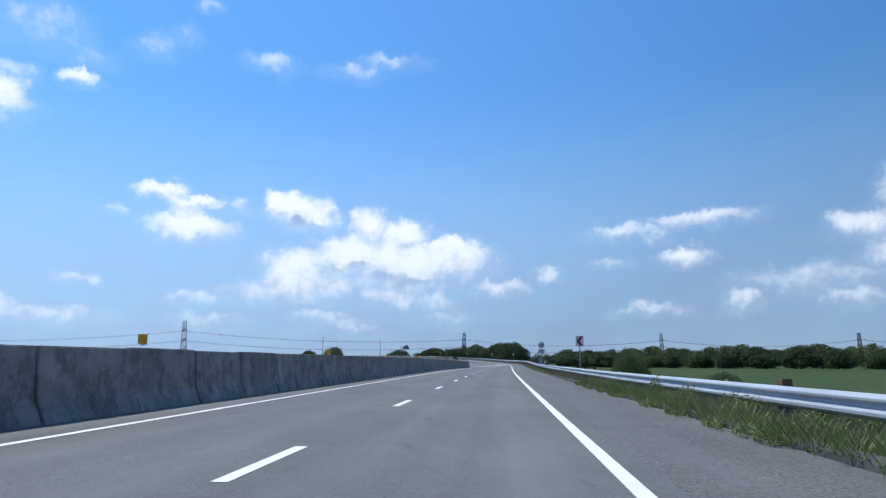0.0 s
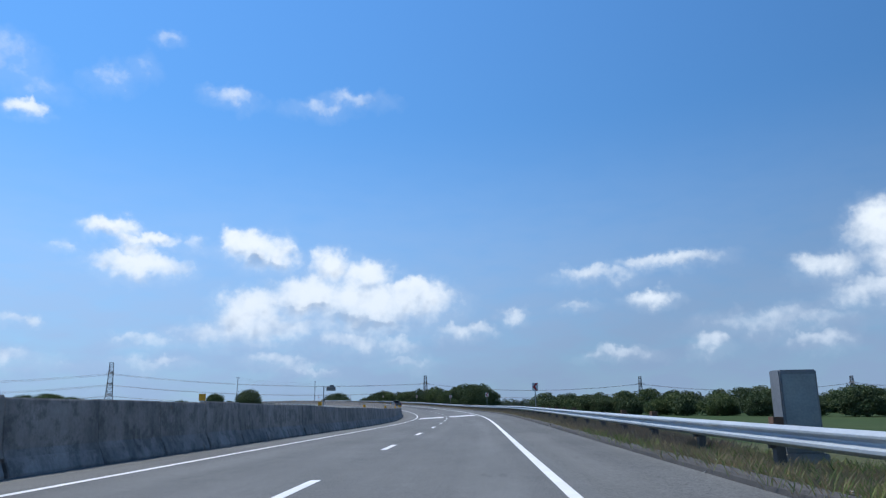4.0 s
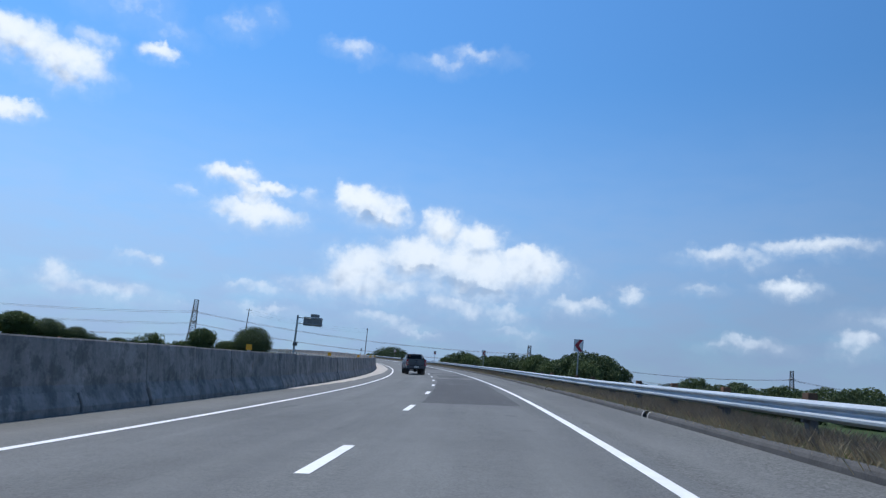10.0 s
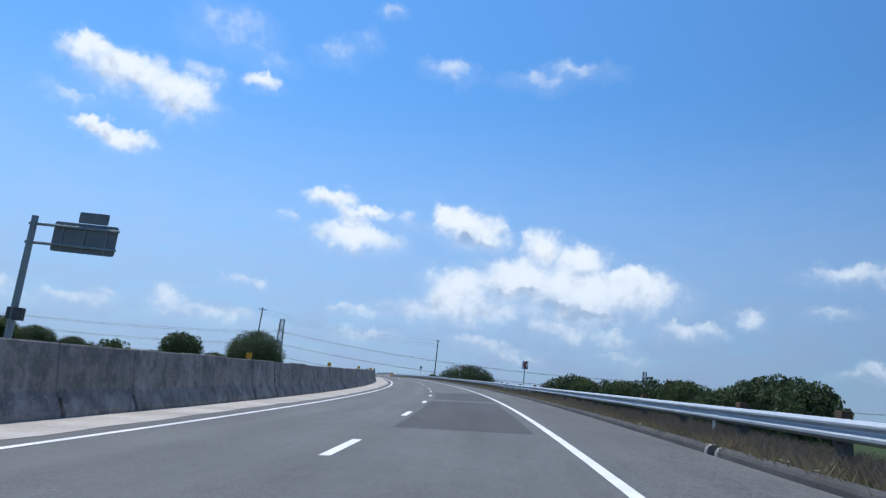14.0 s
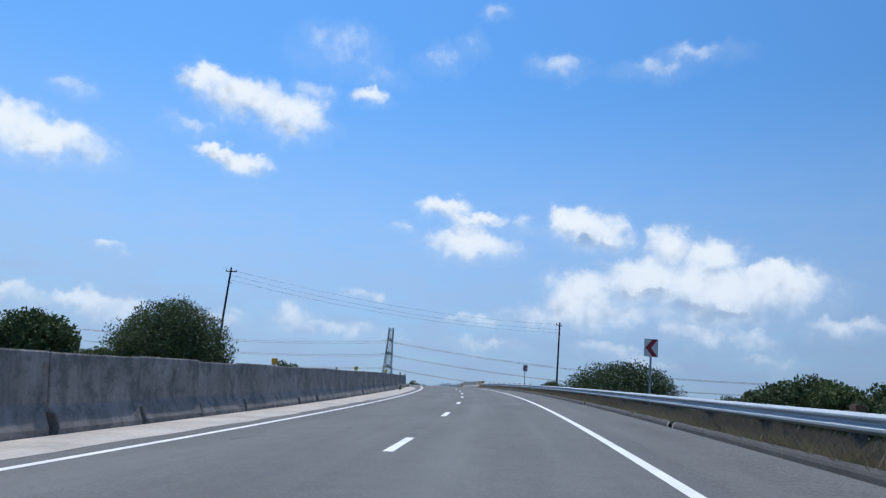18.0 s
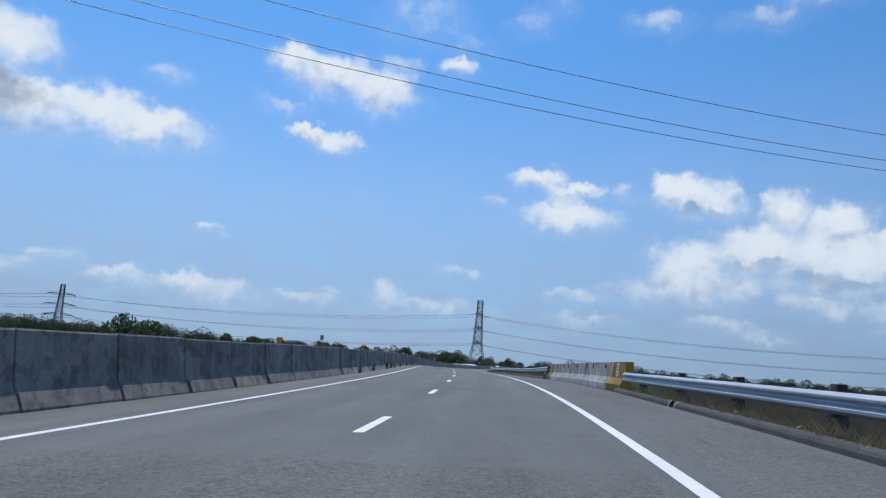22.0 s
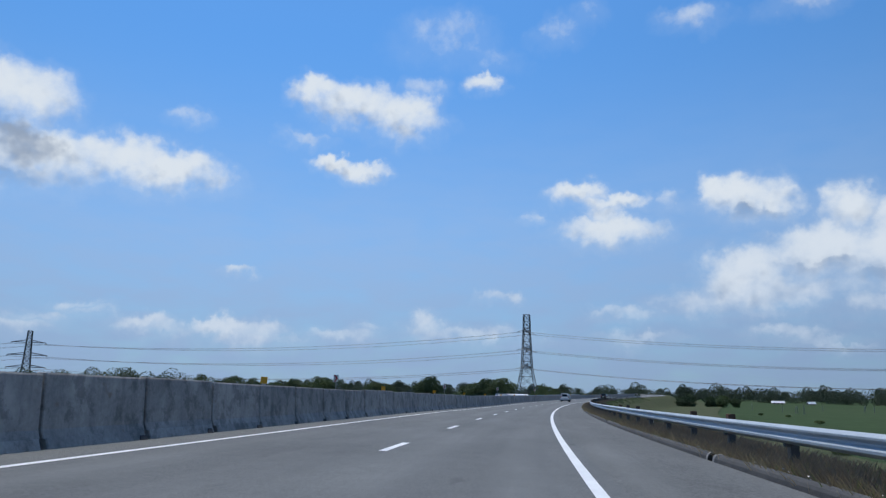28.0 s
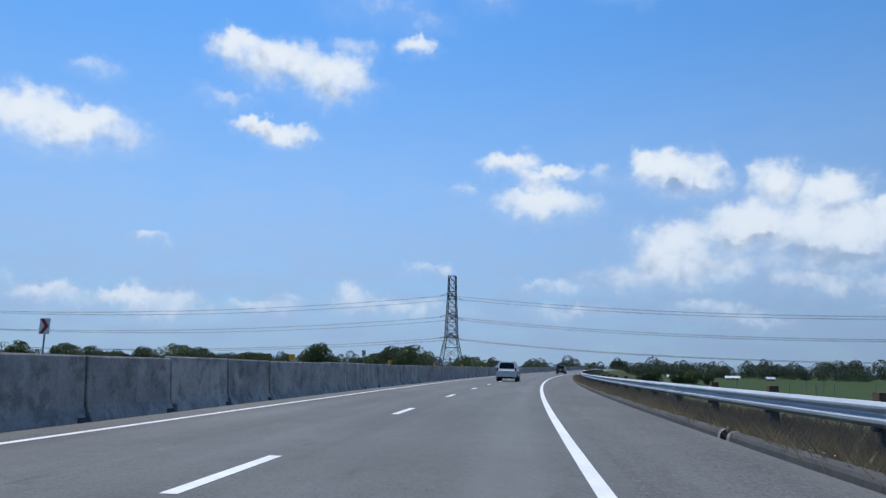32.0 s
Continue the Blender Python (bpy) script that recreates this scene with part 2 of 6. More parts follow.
field = {}   # the running fields of white and grey cloud, and of the shade under them


def joined(name, v, op="SMOOTH_MAX"):
    field[name] = node(ct, "Math", {0: field[name], 1: v, 2: 0.22}, operation=op).outputs[0] if name in field else v


def puff(name, az, el, wide, high, dense):
    d = node(ct, "VectorMath", {0: warped, 1: (az, el, 0.0)}, operation="SUBTRACT").outputs[0]
    d = node(ct, "VectorMath", {0: d, 1: (1 / (wide * 1.3), 1 / (high * 1.3), 0.0)}, operation="MULTIPLY").outputs[0]
    r = node(ct, "VectorMath", {0: d}, operation="LENGTH").outputs["Value"]
    y = node(ct, "VectorMath", {0: d, 1: (0.0, 1.0, 0.0)}, operation="DOT_PRODUCT").outputs["Value"]
    v = sums("MULTIPLY", sums("SUBTRACT", 1.0, sums("MULTIPLY", r, r)), dense)
    if name == "white" and dense > 0.85:
        joined("under", sums("MULTIPLY", sums("MAXIMUM", v, 0.0), sums("MULTIPLY", y, -1.0)), "ADD")
    # crisp crowns, feathered bases
    joined(name, sums("MULTIPLY", v, node(ct, "MapRange", {0: y, 1: -0.5, 2: 0.55, 3: 0.55, 4: 1.30}).outputs[0]))
for cloud in ((-9.6, 12.0, 1.98, 1.69, 1.00), (-12.7, 11.3, 2.04, 1.58, 1.00), (-7.5, 9.4, 3.77, 1.88, 1.00), (-12.3, 8.8, 4.87, 2.28, 1.00),
              (-2.6, 8.0, 2.64, 2.05, 1.00), (-4.3, 6.7, 4.94, 1.18, 0.68), (-16.4, 10.1, 2.51, 1.11, 1.00), (-13.8, 7.3, 3.11, 1.30, 0.60),
              (0.3, 6.4, 2.75, 0.73, 0.45), (-11.5, 5.8, 2.45, 0.88, 0.60), (-15.5, 5.4, 1.53, 0.69, 0.45), (-3.0, 13.4, 2.78, 1.55, 1.00),
              (-1.2, 14.2, 1.22, 0.91, 1.00), (-4.7, 13.0, 1.92, 1.18, 0.90), (2.0, 13.5, 0.94, 0.64, 0.45), (8.8, 14.6, 1.99, 0.92, 1.00)):
    puff("white", *cloud)
for cloud in ((5.9, 13.8, 2.17, 0.69, 1.00), (6.3, 11.6, 3.57, 1.10, 1.00), (6.6, 12.8, 1.41, 1.01, 0.80), (12.2, 12.6, 0.84, 0.37, 0.35),
              (28.9, 21.5, 1.93, 1.09, 1.00), (25.9, 20.8, 3.04, 1.53, 1.00), (22.2, 20.0, 3.01, 1.55, 1.00), (21.0, 22.1, 1.66, 0.77, 0.45),
              (31.1, 18.1, 0.76, 0.38, 0.40), (27.4, 16.5, 1.57, 0.60, 1.00), (25.4, 16.1, 2.30, 0.65, 1.00), (15.7, 22.5, 1.49, 0.73, 0.95),
              (10.0, 26.1, 1.48, 0.89, 0.36), (-0.2, 26.0, 2.15, 0.62, 0.43), (-10.9, 26.7, 2.66, 0.56, 0.36), (-7.7, 25.8, 2.16, 0.70, 0.40)):
    puff("white", *cloud)
for cloud in ((-20.4, 6.6, 1.81, 0.83, 0.68), (-22.9, 6.7, 0.87, 0.45, 0.52), (-25.9, 7.8, 1.09, 0.55, 0.60), (5.1, 5.7, 2.02, 0.59, 0.52),
              (5.6, 3.8, 1.65, 0.46, 0.38), (3.3, 3.9, 1.55, 0.41, 0.38), (-5.3, 4.1, 1.68, 0.54, 0.38), (-16.6, 3.9, 1.42, 0.51, 0.38),
              (35.3, 4.2, 1.78, 0.63, 0.90), (27.2, 3.9, 1.80, 0.51, 0.52), (24.6, 4.3, 1.22, 0.43, 0.38), (20.1, 4.8, 1.45, 0.97, 0.68),
              (16.2, 3.9, 2.64, 0.72, 0.60), (32.5, 3.5, 1.80, 0.41, 0.34), (13.3, 6.7, 0.72, 0.36, 0.50), (34.1, 8.2, 0.79, 0.36, 0.60)):
    puff("white", *cloud)
for cloud in ((49.4, 18.5, 3.36, 2.16, 1.00), (52.6, 18.2, 3.13, 2.87, 1.00), (47.8, 14.8, 4.10, 1.98, 1.00), (42.8, 15.2, 4.30, 1.75, 1.00),
              (38.9, 14.8, 3.64, 1.47, 1.00), (52.3, 13.9, 3.39, 2.18, 1.00), (33.4, 8.2, 0.82, 0.34, 0.50), (34.0, 4.0, 1.93, 0.84, 0.85),
              (39.9, 4.2, 1.80, 0.65, 0.70), (47.7, 3.7, 1.95, 0.49, 0.50), (44.4, 5.2, 1.60, 0.39, 0.50), (26.2, 3.7, 2.14, 0.56, 0.45),
              (30.6, 3.3, 2.08, 0.47, 0.30), (14.6, 3.9, 3.06, 0.44, 0.26), (5.0, 5.5, 1.67, 0.47, 0.45), (5.2, 3.9, 1.50, 0.38, 0.30)):
    puff("white", *cloud)
for cloud in ((-7.0, 3.7, 1.77, 0.39, 0.30), (29.6, 18.3, 1.76, 0.51, 0.45), (38.2, 18.8, 1.22, 0.53, 0.35), (-37.7, 9.0, 2.12, 0.87, 0.90),
              (-32.4, 11.2, 3.03, 0.74, 0.58), (-38.9, 12.0, 4.23, 0.67, 0.65), (-41.7, 4.8, 1.64, 0.94, 0.68), (-34.6, 4.5, 2.44, 0.59, 0.52),
              (-31.3, 8.6, 1.37, 0.50, 0.40), (-22.4, 7.0, 1.02, 0.46, 0.60), (-25.8, 8.1, 1.01, 0.61, 0.55), (-46.9, 6.6, 4.62, 0.90, 0.43),
              (-49.9, 4.8, 1.74, 0.70, 0.50), (-51.1, 10.4, 2.41, 1.21, 0.80), (-55.4, 12.6, 2.79, 2.27, 1.00), (-57.8, 10.2, 3.57, 2.40, 1.00)):
    puff("white", *cloud)
for cloud in ((-54.2, 8.2, 3.15, 1.09, 0.70), (18.9, 25.9, 2.92, 1.34, 0.30), (15.8, 24.6, 1.78, 0.78, 0.25), (5.6, 29.9, 1.10, 0.46, 0.35),
              (7.6, 27.4, 0.87, 0.73, 0.20), (18.3, 4.0, 1.71, 0.69, 0.45), (6.7, 5.8, 1.53, 0.48, 0.50), (-4.1, 4.1, 1.48, 0.55, 0.38),
              (-7.1, 3.4, 1.50, 0.40, 0.34), (15.2, 6.7, 1.03, 0.40, 0.40), (5.7, 3.9, 1.81, 0.38, 0.30), (-16.2, 4.2, 1.85, 0.46, 0.34),
              (-17.3, 9.2, 3.48, 1.78, 0.90), (46.7, 4.3, 1.93, 0.44, 0.38), (43.2, 4.7, 1.72, 0.38, 0.38), (38.7, 3.8, 1.69, 0.71, 0.60)):
    puff("white", *cloud)
for cloud in ((32.3, 3.8, 1.82, 0.82, 0.64), (25.6, 3.6, 2.07, 0.50, 0.45), (4.5, 5.7, 1.73, 0.49, 0.45), (-5.3, 4.2, 1.49, 0.53, 0.45),
              (-8.5, 3.3, 1.27, 0.29, 0.38), (-10.9, 5.7, 1.22, 0.79, 0.52)):
    puff("white", *cloud)
for cloud in ((-13.0, 7.2, 1.93, 0.57, 0.80), (-15.9, 6.7, 1.21, 0.39, 0.50), (-8.4, 8.8, 1.76, 0.36, 0.30), (48.9, 15.3, 2.21, 1.35, 1.00),
              (50.5, 12.8, 2.55, 0.89, 0.60), (-3.4, 12.4, 1.82, 0.47, 0.40), (-3.8, 10.0, 2.50, 0.46, 0.35), (-11.3, 7.7, 1.85, 0.51, 0.50),
              (-6.7, 8.4, 2.03, 0.35, 0.30)):
    puff("grey", *cloud)
white, grey, under = field["white"], field["grey"], field["under"]
wisp = node(ct, "TexNoise", {"Vector": unit, "Scale": 36.0, "Detail": 5.0, "Roughness": 0.56}).outputs[0]
curd = node(ct, "TexNoise", {"Vector": unit, "Scale": 105.0, "Detail": 3.5, "Roughness": 0.5}).outputs[0]
# ragged, feathered rims
rag = sums("ADD", sums("MULTIPLY", sums("SUBTRACT", wisp, 0.52), 0.85), sums("MULTIPLY", sums("SUBTRACT", curd, 0.5), 0.16))
body = sums("ADD", white, rag)
cover = node(ct, "MapRange", {0: body, 1: -0.10, 2: 1.05}, interpolation_type="SMOOTHSTEP").outputs[0]
veil = node(ct, "MapRange", {0: sums("ADD", white, sums("MULTIPLY", sums("SUBTRACT", wisp, 0.5), 0.5)), 1: -0.45, 2: 0.75, 4: 0.18}, interpolation_type="SMOOTHSTEP").outputs[0]
cover = sums("MAXIMUM", cover, veil)
haze = node(ct, "MapRange", {0: elev, 1: 26.0, 2: 1.0}, interpolation_type="SMOOTHSTEP").outputs[0]
low = node(ct, "TexNoise", {"Vector": node(ct, "VectorMath", {0: unit, 1: (1.0, 1.0, 3.0)}, operation="MULTIPLY").outputs[0], "Scale": 16.0, "Detail": 6.0}).outputs[0]
haze = sums("MULTIPLY", haze, ramp(ct, low, -0.9, 0.6))
nudge = node(ct, "VectorMath", {0: unit, 1: (-0.006, 0.003, 0.010)}, operation="ADD").outputs[0]
soft = [node(ct, "TexNoise", {"Vector": v, "Scale": 34.0, "Detail": 2.5, "Roughness": 0.5}).outputs[0] for v in (unit, nudge)]
relief = sums("MULTIPLY", sums("SUBTRACT", soft[1], soft[0]), 1.8)
shade = sums("ADD", sums("MULTIPLY", sums("MAXIMUM", grey, 0.0), 1.25), sums("ADD", relief, sums("MULTIPLY", under, 0.75)))
shade = node(ct, "MapRange", {0: shade, 1: -0.08, 2: 1.15}, interpolation_type="SMOOTHSTEP").outputs[0]
tone = blend(ct, shade, (0.76, 0.815, 0.88), (0.32, 0.39, 0.51))
tone = blend(ct, ramp(ct, elev, 14.0, 2.0), tone, blend(ct, 0.5, tone, (0.47, 0.59, 0.78)))
glow = node(ct, "Emission", {0: tone, 1: 1.0})
toward = node(ct, "VectorMath", {0: unit, 1: SUN_WAY}, operation="DOT_PRODUCT").outputs["Value"]
mist = node(ct, "Emission", {0: rgb((0.305, 0.42, 0.64)), 1: node(ct, "MapRange", {0: toward, 1: 0.24, 2: 0.58, 3: 0.76, 4: 1.20}).outputs[0]})
clear = node(ct, "BsdfTransparent")
mixed = node(ct, "MixShader", {0: sums("MULTIPLY", haze, 0.93), 1: clear.outputs[0], 2: mist.outputs[0]})
mixed = node(ct, "MixShader", {0: cover, 1: mixed.outputs[0], 2: glow.outputs[0]})
ct.links.new(mixed.outputs[0], node(ct, "OutputMaterial").inputs[0])
bm = bmesh.new()
bmesh.ops.create_uvsphere(bm, u_segments=96, v_segments=48, radius=3000.0)
bmesh.ops.delete(bm, geom=[f for f in bm.faces if f.calc_center_median().z < -200], context="FACES")
dome = part("backdrop_sky", bm, m, smooth=True)
dome.location = (97.0, 336.0, 0.0)
tagged(dome, "blue sky with scattered white cumulus clouds", "sky", kind="structure")

# ---- surfaces
def asphalt(name, base, other, chip=48.0, coarse=0.5):
    """Rolled asphalt: stone chips, wheel tracks, long streaks and oily spots, laid out along the road."""
    m = material(name, base, other, scale=0.12, rough=0.85, bump=0.45, bump_scale=70.0, fine=0.18)
    t = m.node_tree
    p = t.nodes["Principled BSDF"]
    c = p.inputs["Base Color"].links[0].from_socket
    pos = node(t, "NewGeometry").outputs["Position"]
    way = node(t, "SeparateXYZ", {0: node(t, "TexCoord").outputs["UV"]})
    along, across = way.outputs[0], way.outputs[1]

    def count(op, a, b=0.0):
        return node(t, "Math", {0: a, 1: b}, operation=op).outputs[0]

    def streak(u, v, scale=1.0, detail=4.0):
        w = node(t, "CombineXYZ", {0: count("MULTIPLY", along, u), 1: count("MULTIPLY", across, v)}).outputs[0]
        return node(t, "TexNoise", {"Vector": w, "Scale": scale, "Detail": detail, "Roughness": 0.6}).outputs[0]

    # stone chips of their own tone, fine and coarse
    stone = node(t, "SeparateXYZ", {0: node(t, "TexVoronoi", {"Vector": pos, "Scale": chip}).outputs["Color"]}).outputs[0]
    c = blend(t, 1.0, c, blend(t, stone, (1 - coarse,) * 3, (1 + coarse,) * 3), "MULTIPLY")
    lump = ramp(t, grain(t, chip * 0.22, 3.0, 0.7), 0.3, 0.7)
    c = blend(t, 1.0, c, blend(t, lump, (0.92, 0.92, 0.92), (1.07, 1.07, 1.07)), "MULTIPLY")
    # wheel tracks, polished lighter
    track = count("ABSOLUTE", count("SUBTRACT", count("FRACT", count("ADD", count("DIVIDE", across, 1.8), 10.0)), 0.5))
    track = count("MULTIPLY", ramp(t, track, 0.34, 0.08), ramp(t, streak(0.03, 0.5), 0.35, 0.65))
    c = blend(t, track, c, blend(t, 0.55, c, tuple(1.35 * x for x in base)))
    # long streaks, broad mottling and dark oily spots
    c = blend(t, 1.0, c, blend(t, ramp(t, streak(0.05, 2.2), 0.3, 0.7), (0.91, 0.91, 0.92), (1.08, 1.08, 1.07)), "MULTIPLY")
    c = blend(t, 1.0, c, blend(t, ramp(t, streak(0.16, 0.5, 1.0, 5.0), 0.32, 0.68), (0.84, 0.84, 0.84), (1.12, 1.12, 1.12)), "MULTIPLY")
    c = blend(t, ramp(t, streak(0.42, 1.5, 1.0, 3.0), 0.66, 0.76), c, blend(t, 0.45, c, (0.015, 0.015, 0.016)))
    t.links.new(c, p.inputs["Base Color"])
    return m


def matt(*values, **more):
    m = material(*values, **more)
    m.node_tree.nodes["Principled BSDF"].inputs["Specular IOR Level"].default_value = 0.05
    return m


ASPHALT = asphalt("asphalt", (0.122, 0.127, 0.124), (0.106, 0.111, 0.109), 60.0, 0.26)
SHOULDER = asphalt("shoulder_asphalt", (0.117, 0.120, 0.114), (0.096, 0.098, 0.094), 40.0, 0.45)
PATCH = asphalt("patch_asphalt", (0.066, 0.067, 0.068), (0.052, 0.053, 0.055))
PAINT = material("road_paint", (0.80, 0.80, 0.79), (0.68, 0.68, 0.67), scale=1.2, rough=0.6, fine=0.12, bump=0.1)
GUTTER = material("pale_gutter", (0.50, 0.47, 0.43), (0.30, 0.27, 0.24), scale=0.7, rough=0.9, fine=0.3, bump=0.3)
KERB = material("kerb_asphalt", (0.085, 0.083, 0.081), (0.045, 0.044, 0.043), scale=1.4, rough=0.92, fine=0.4, bump=0.5)
KERB_END = material("kerb_concrete", (0.33, 0.315, 0.295), (0.19, 0.18, 0.17), scale=3.0, rough=0.9, bump=0.3)
STEEL = material("galvanised_steel", (0.46, 0.50, 0.53), (0.37, 0.41, 0.44), scale=0.8, rough=0.5, metal=0.28, fine=0.15)
POST_STEEL = material("weathered_post_steel", (0.13, 0.13, 0.13), (0.085, 0.075, 0.068), scale=2.0, rough=0.6, metal=0.4)
RUST = material("rusty_steel", (0.19, 0.10, 0.055), (0.09, 0.06, 0.045), scale=3.0, rough=0.85)
FIELD = matt("rice_field", (0.044, 0.073, 0.030), (0.064, 0.086, 0.040), scale=0.02, rough=1.0, bump=0.5, bump_scale=3.0, fine=0.45)
BANK_GRASS = matt("bank_grass", (0.070, 0.086, 0.042), (0.112, 0.103, 0.064), scale=0.22, rough=1.0, bump=0.8, bump_scale=9.0, fine=0.5)


def concrete(name, base, dark, streak, runs=0.8):
    """Cast concrete with rain streaks down its face and a mottled skin."""
    m = material(name, base, dark, scale=0.9, rough=0.93, fine=0.28, bump=0.25, bump_scale=30.0, vary=0.10, own=False)
    t = m.node_tree
    p = t.nodes["Principled BSDF"]
    c = p.inputs["Base Color"].links[0].from_socket
    s = ramp(t, grain(t, 2.4, 5.0, 0.65, stretch=(1.0, 1.0, 0.14)), 0.56 - runs * 0.14, 0.74 - runs * 0.12)
    c = blend(t, s, c, blend(t, runs, c, streak))
    s = ramp(t, grain(t, 1.1, 3.0), 0.55, 0.75)
    c = blend(t, s, c, blend(t, 0.5, c, tuple(min(1, 1.5 * x) for x in base)))
    s = ramp(t, grain(t, 1.9, 5.0, 0.7), 0.50, 0.60)
    c = blend(t, s, c, blend(t, 0.48, c, tuple(0.4 * x for x in dark)))
    r = ramp(t, grain(t, 1.7, 2.0), 0.70, 0.74)
    c = blend(t, r, c, blend(t, 0.5, c, (0.20, 0.11, 0.06)))
    t.links.new(c, p.inputs["Base Color"])
    return m


CONCRETE = concrete("stained_concrete", (0.31, 0.285, 0.262), (0.15, 0.138, 0.127), (0.080, 0.080, 0.081), 0.45)
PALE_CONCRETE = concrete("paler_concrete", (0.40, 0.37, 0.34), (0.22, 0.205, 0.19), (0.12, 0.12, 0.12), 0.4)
PARAPET = concrete("weathered_parapet", (0.44, 0.43, 0.41), (0.27, 0.265, 0.255), (0.085, 0.082, 0.08))
# whiter than the parapet wall: steep sun on its foot put into the colour
PARAPET_FOOT = concrete("sunlit_foot_concrete", (0.66, 0.66, 0.64), (0.52, 0.51, 0.5), (0.38, 0.37, 0.36))
SLOT = plain("dark_slot", (0.05, 0.05, 0.053), 0.95)

# ---- the carriageway
ROAD_END = 1500.0
kerb_at = key(((-60, 2.5), (8, 2.55), (60, 2.6), (120, 2.45), (190, 2.32), (290, 2.43), (440, 2.36), (470, 2.45), (488, 2.45), (496, 2.62), (525, 3.0), (560, 2.9), (640, 2.78), (680, 2.64), (1500, 2.64)))
median_at = key(((-60, -8.25), (60, -8.4), (150, -9.0), (195, -9.4), (215, -9.3), (300, -9.2), (360, -9.1), (440, -9.3), (480, -9.0), (506, -8.8), (560, -8.3), (685, -8.12), (1500, -8.05)))
barrier_lift = key(((0, -0.06), (150, 0.02), (200, 0.07), (260, 0.06), (380, 0.05), (440, 0.06), (480, -0.02), (506, -0.05), (545, -0.14), (600, -0.15), (2000, -0.14)))
road = new("road", ribbon("road", -60, ROAD_END, (lambda s: median_at(s) - 0.75, -7.2, -5.4, -3.6, -1.8, 0.0, 0.35), ASPHALT, 2.0))
tagged(road, "grey asphalt two-lane carriageway, patched and worn", "road", kind="structure")
verge_road = new("road_shoulder", ribbon("road_shoulder", -60, ROAD_END, (0.35, 1.5, kerb_at), SHOULDER, 2.0))
tagged(verge_road, "rough grey asphalt hard shoulder", "road shoulder", kind="structure")
far_road = new("road_opposite", ribbon("road_opposite", -60, ROAD_END, (-21.0, -17.0, -13.0, lambda s: median_at(s) - 0.85), ASPHALT, 6.0))
tagged(far_road, "opposite asphalt carriageway behind the barrier", "road", kind="structure")

# painted lines: solid edges, and dashes of 2.6 m in every 10.5 m
edge_line = new("road_edge_line", ribbon("road_edge_line", -40, 1200, (-0.085, 0.085), PAINT, 3.0, (0.005, 0.005)))
tagged(edge_line, "solid white edge line on the asphalt", "road marking", kind="structure")
left_line = new("road_edge_line_left", ribbon("road_edge_line_left", -40, 1200, (-7.275, -7.125), PAINT, 3.0, (0.005, 0.005)))
tagged(left_line, "solid white edge line beside the barrier", "road marking", kind="structure")
for i in range(-2, 90):
    s = 8.7 + 10.5 * i
    dash = new("lane_dash", ribbon("lane_dash", s - 2.6, s, (-3.68, -3.52), PAINT, 1.3, (0.005, 0.005)))
    tagged(dash, "white lane dash painted on asphalt", "lane marking", "lane dashes")
# transverse rumble bars
for k, (a, b) in enumerate(((-6.75, -3.95), (-3.25, -0.4))):
    for i in range(24):
        s = 171.2 + i * 0.32 + 0.02 * k
        bar = new("rumble_bar", ribbon("rumble_bar", s, s + 0.275, (a, (a + b) / 2, b), PAINT, 0.275, (0.016, 0.016, 0.016)))
        tagged(bar, "white thermoplastic rumble bar across the lane", "road marking", "rumble bars")

# darker repairs let into the lane
for a, b, l, r in ((241, 262, -3.45, -0.5), (262.5, 275, -3.4, -0.3), (279, 288, -3.0, -0.45), (291.5, 296, -3.3, -0.3), (316.5, 335, -3.4, -0.4), (337, 352, -3.3, -0.25),
                   (455, 476, -7.0, -0.3), (492, 497, -7.0, 2.2)):
    patch = new("asphalt_patch", ribbon("asphalt_patch", a, b, (l, (l + r) / 2, r), PATCH if b < 400 else SHOULDER, 2.0, (0.0025,) * 3))
    tagged(patch, "darker square asphalt repair in the lane", "road patch", "asphalt patches")

# pale concrete gutter at the barrier's foot
gutter_edge = key(((246, -8.95), (270, -8.4), (310, -7.78), (440, -7.70), (462, -7.85), (472, -8.75)))
gutter = new("gutter_strip", ribbon("gutter_strip", 248, 470, (lambda s: median_at(s) + 0.02, lambda s: (median_at(s) + gutter_edge(s)) / 2, lambda s: gutter_edge(s) + 0.10 * math.sin(s * 0.21) * math.sin(s * 0.063) + 0.05 * math.sin(s * 1.7)), GUTTER, 1.0, (0.012, 0.012, 0.006)))
tagged(gutter, "pale dirty concrete gutter along the barrier foot", "gutter", kind="structure")

# ---- kerb, in lengths with open inlets between them
INLETS = (-20, 17, 60, 84, 128, 172, 213, 238, 258, 285, 314, 345, 375, 403, 419, 443, 463, 486.8, 495.6)
INLETS_FAR = (522.5, 546, 580, 617, 640, 662, 684, 706, 740, 780, 820, 860, 900)
KERB_SHAPE = [(0.0, -0.05), (0.02, 0.07), (0.05, 0.115), (0.10, 0.145), (0.18, 0.148), (0.23, 0.12), (0.26, -0.05)]
kerb = tagged(new("kerb"), "dark asphalt kerb with pale broken inlet ends", "kerb", kind="structure")
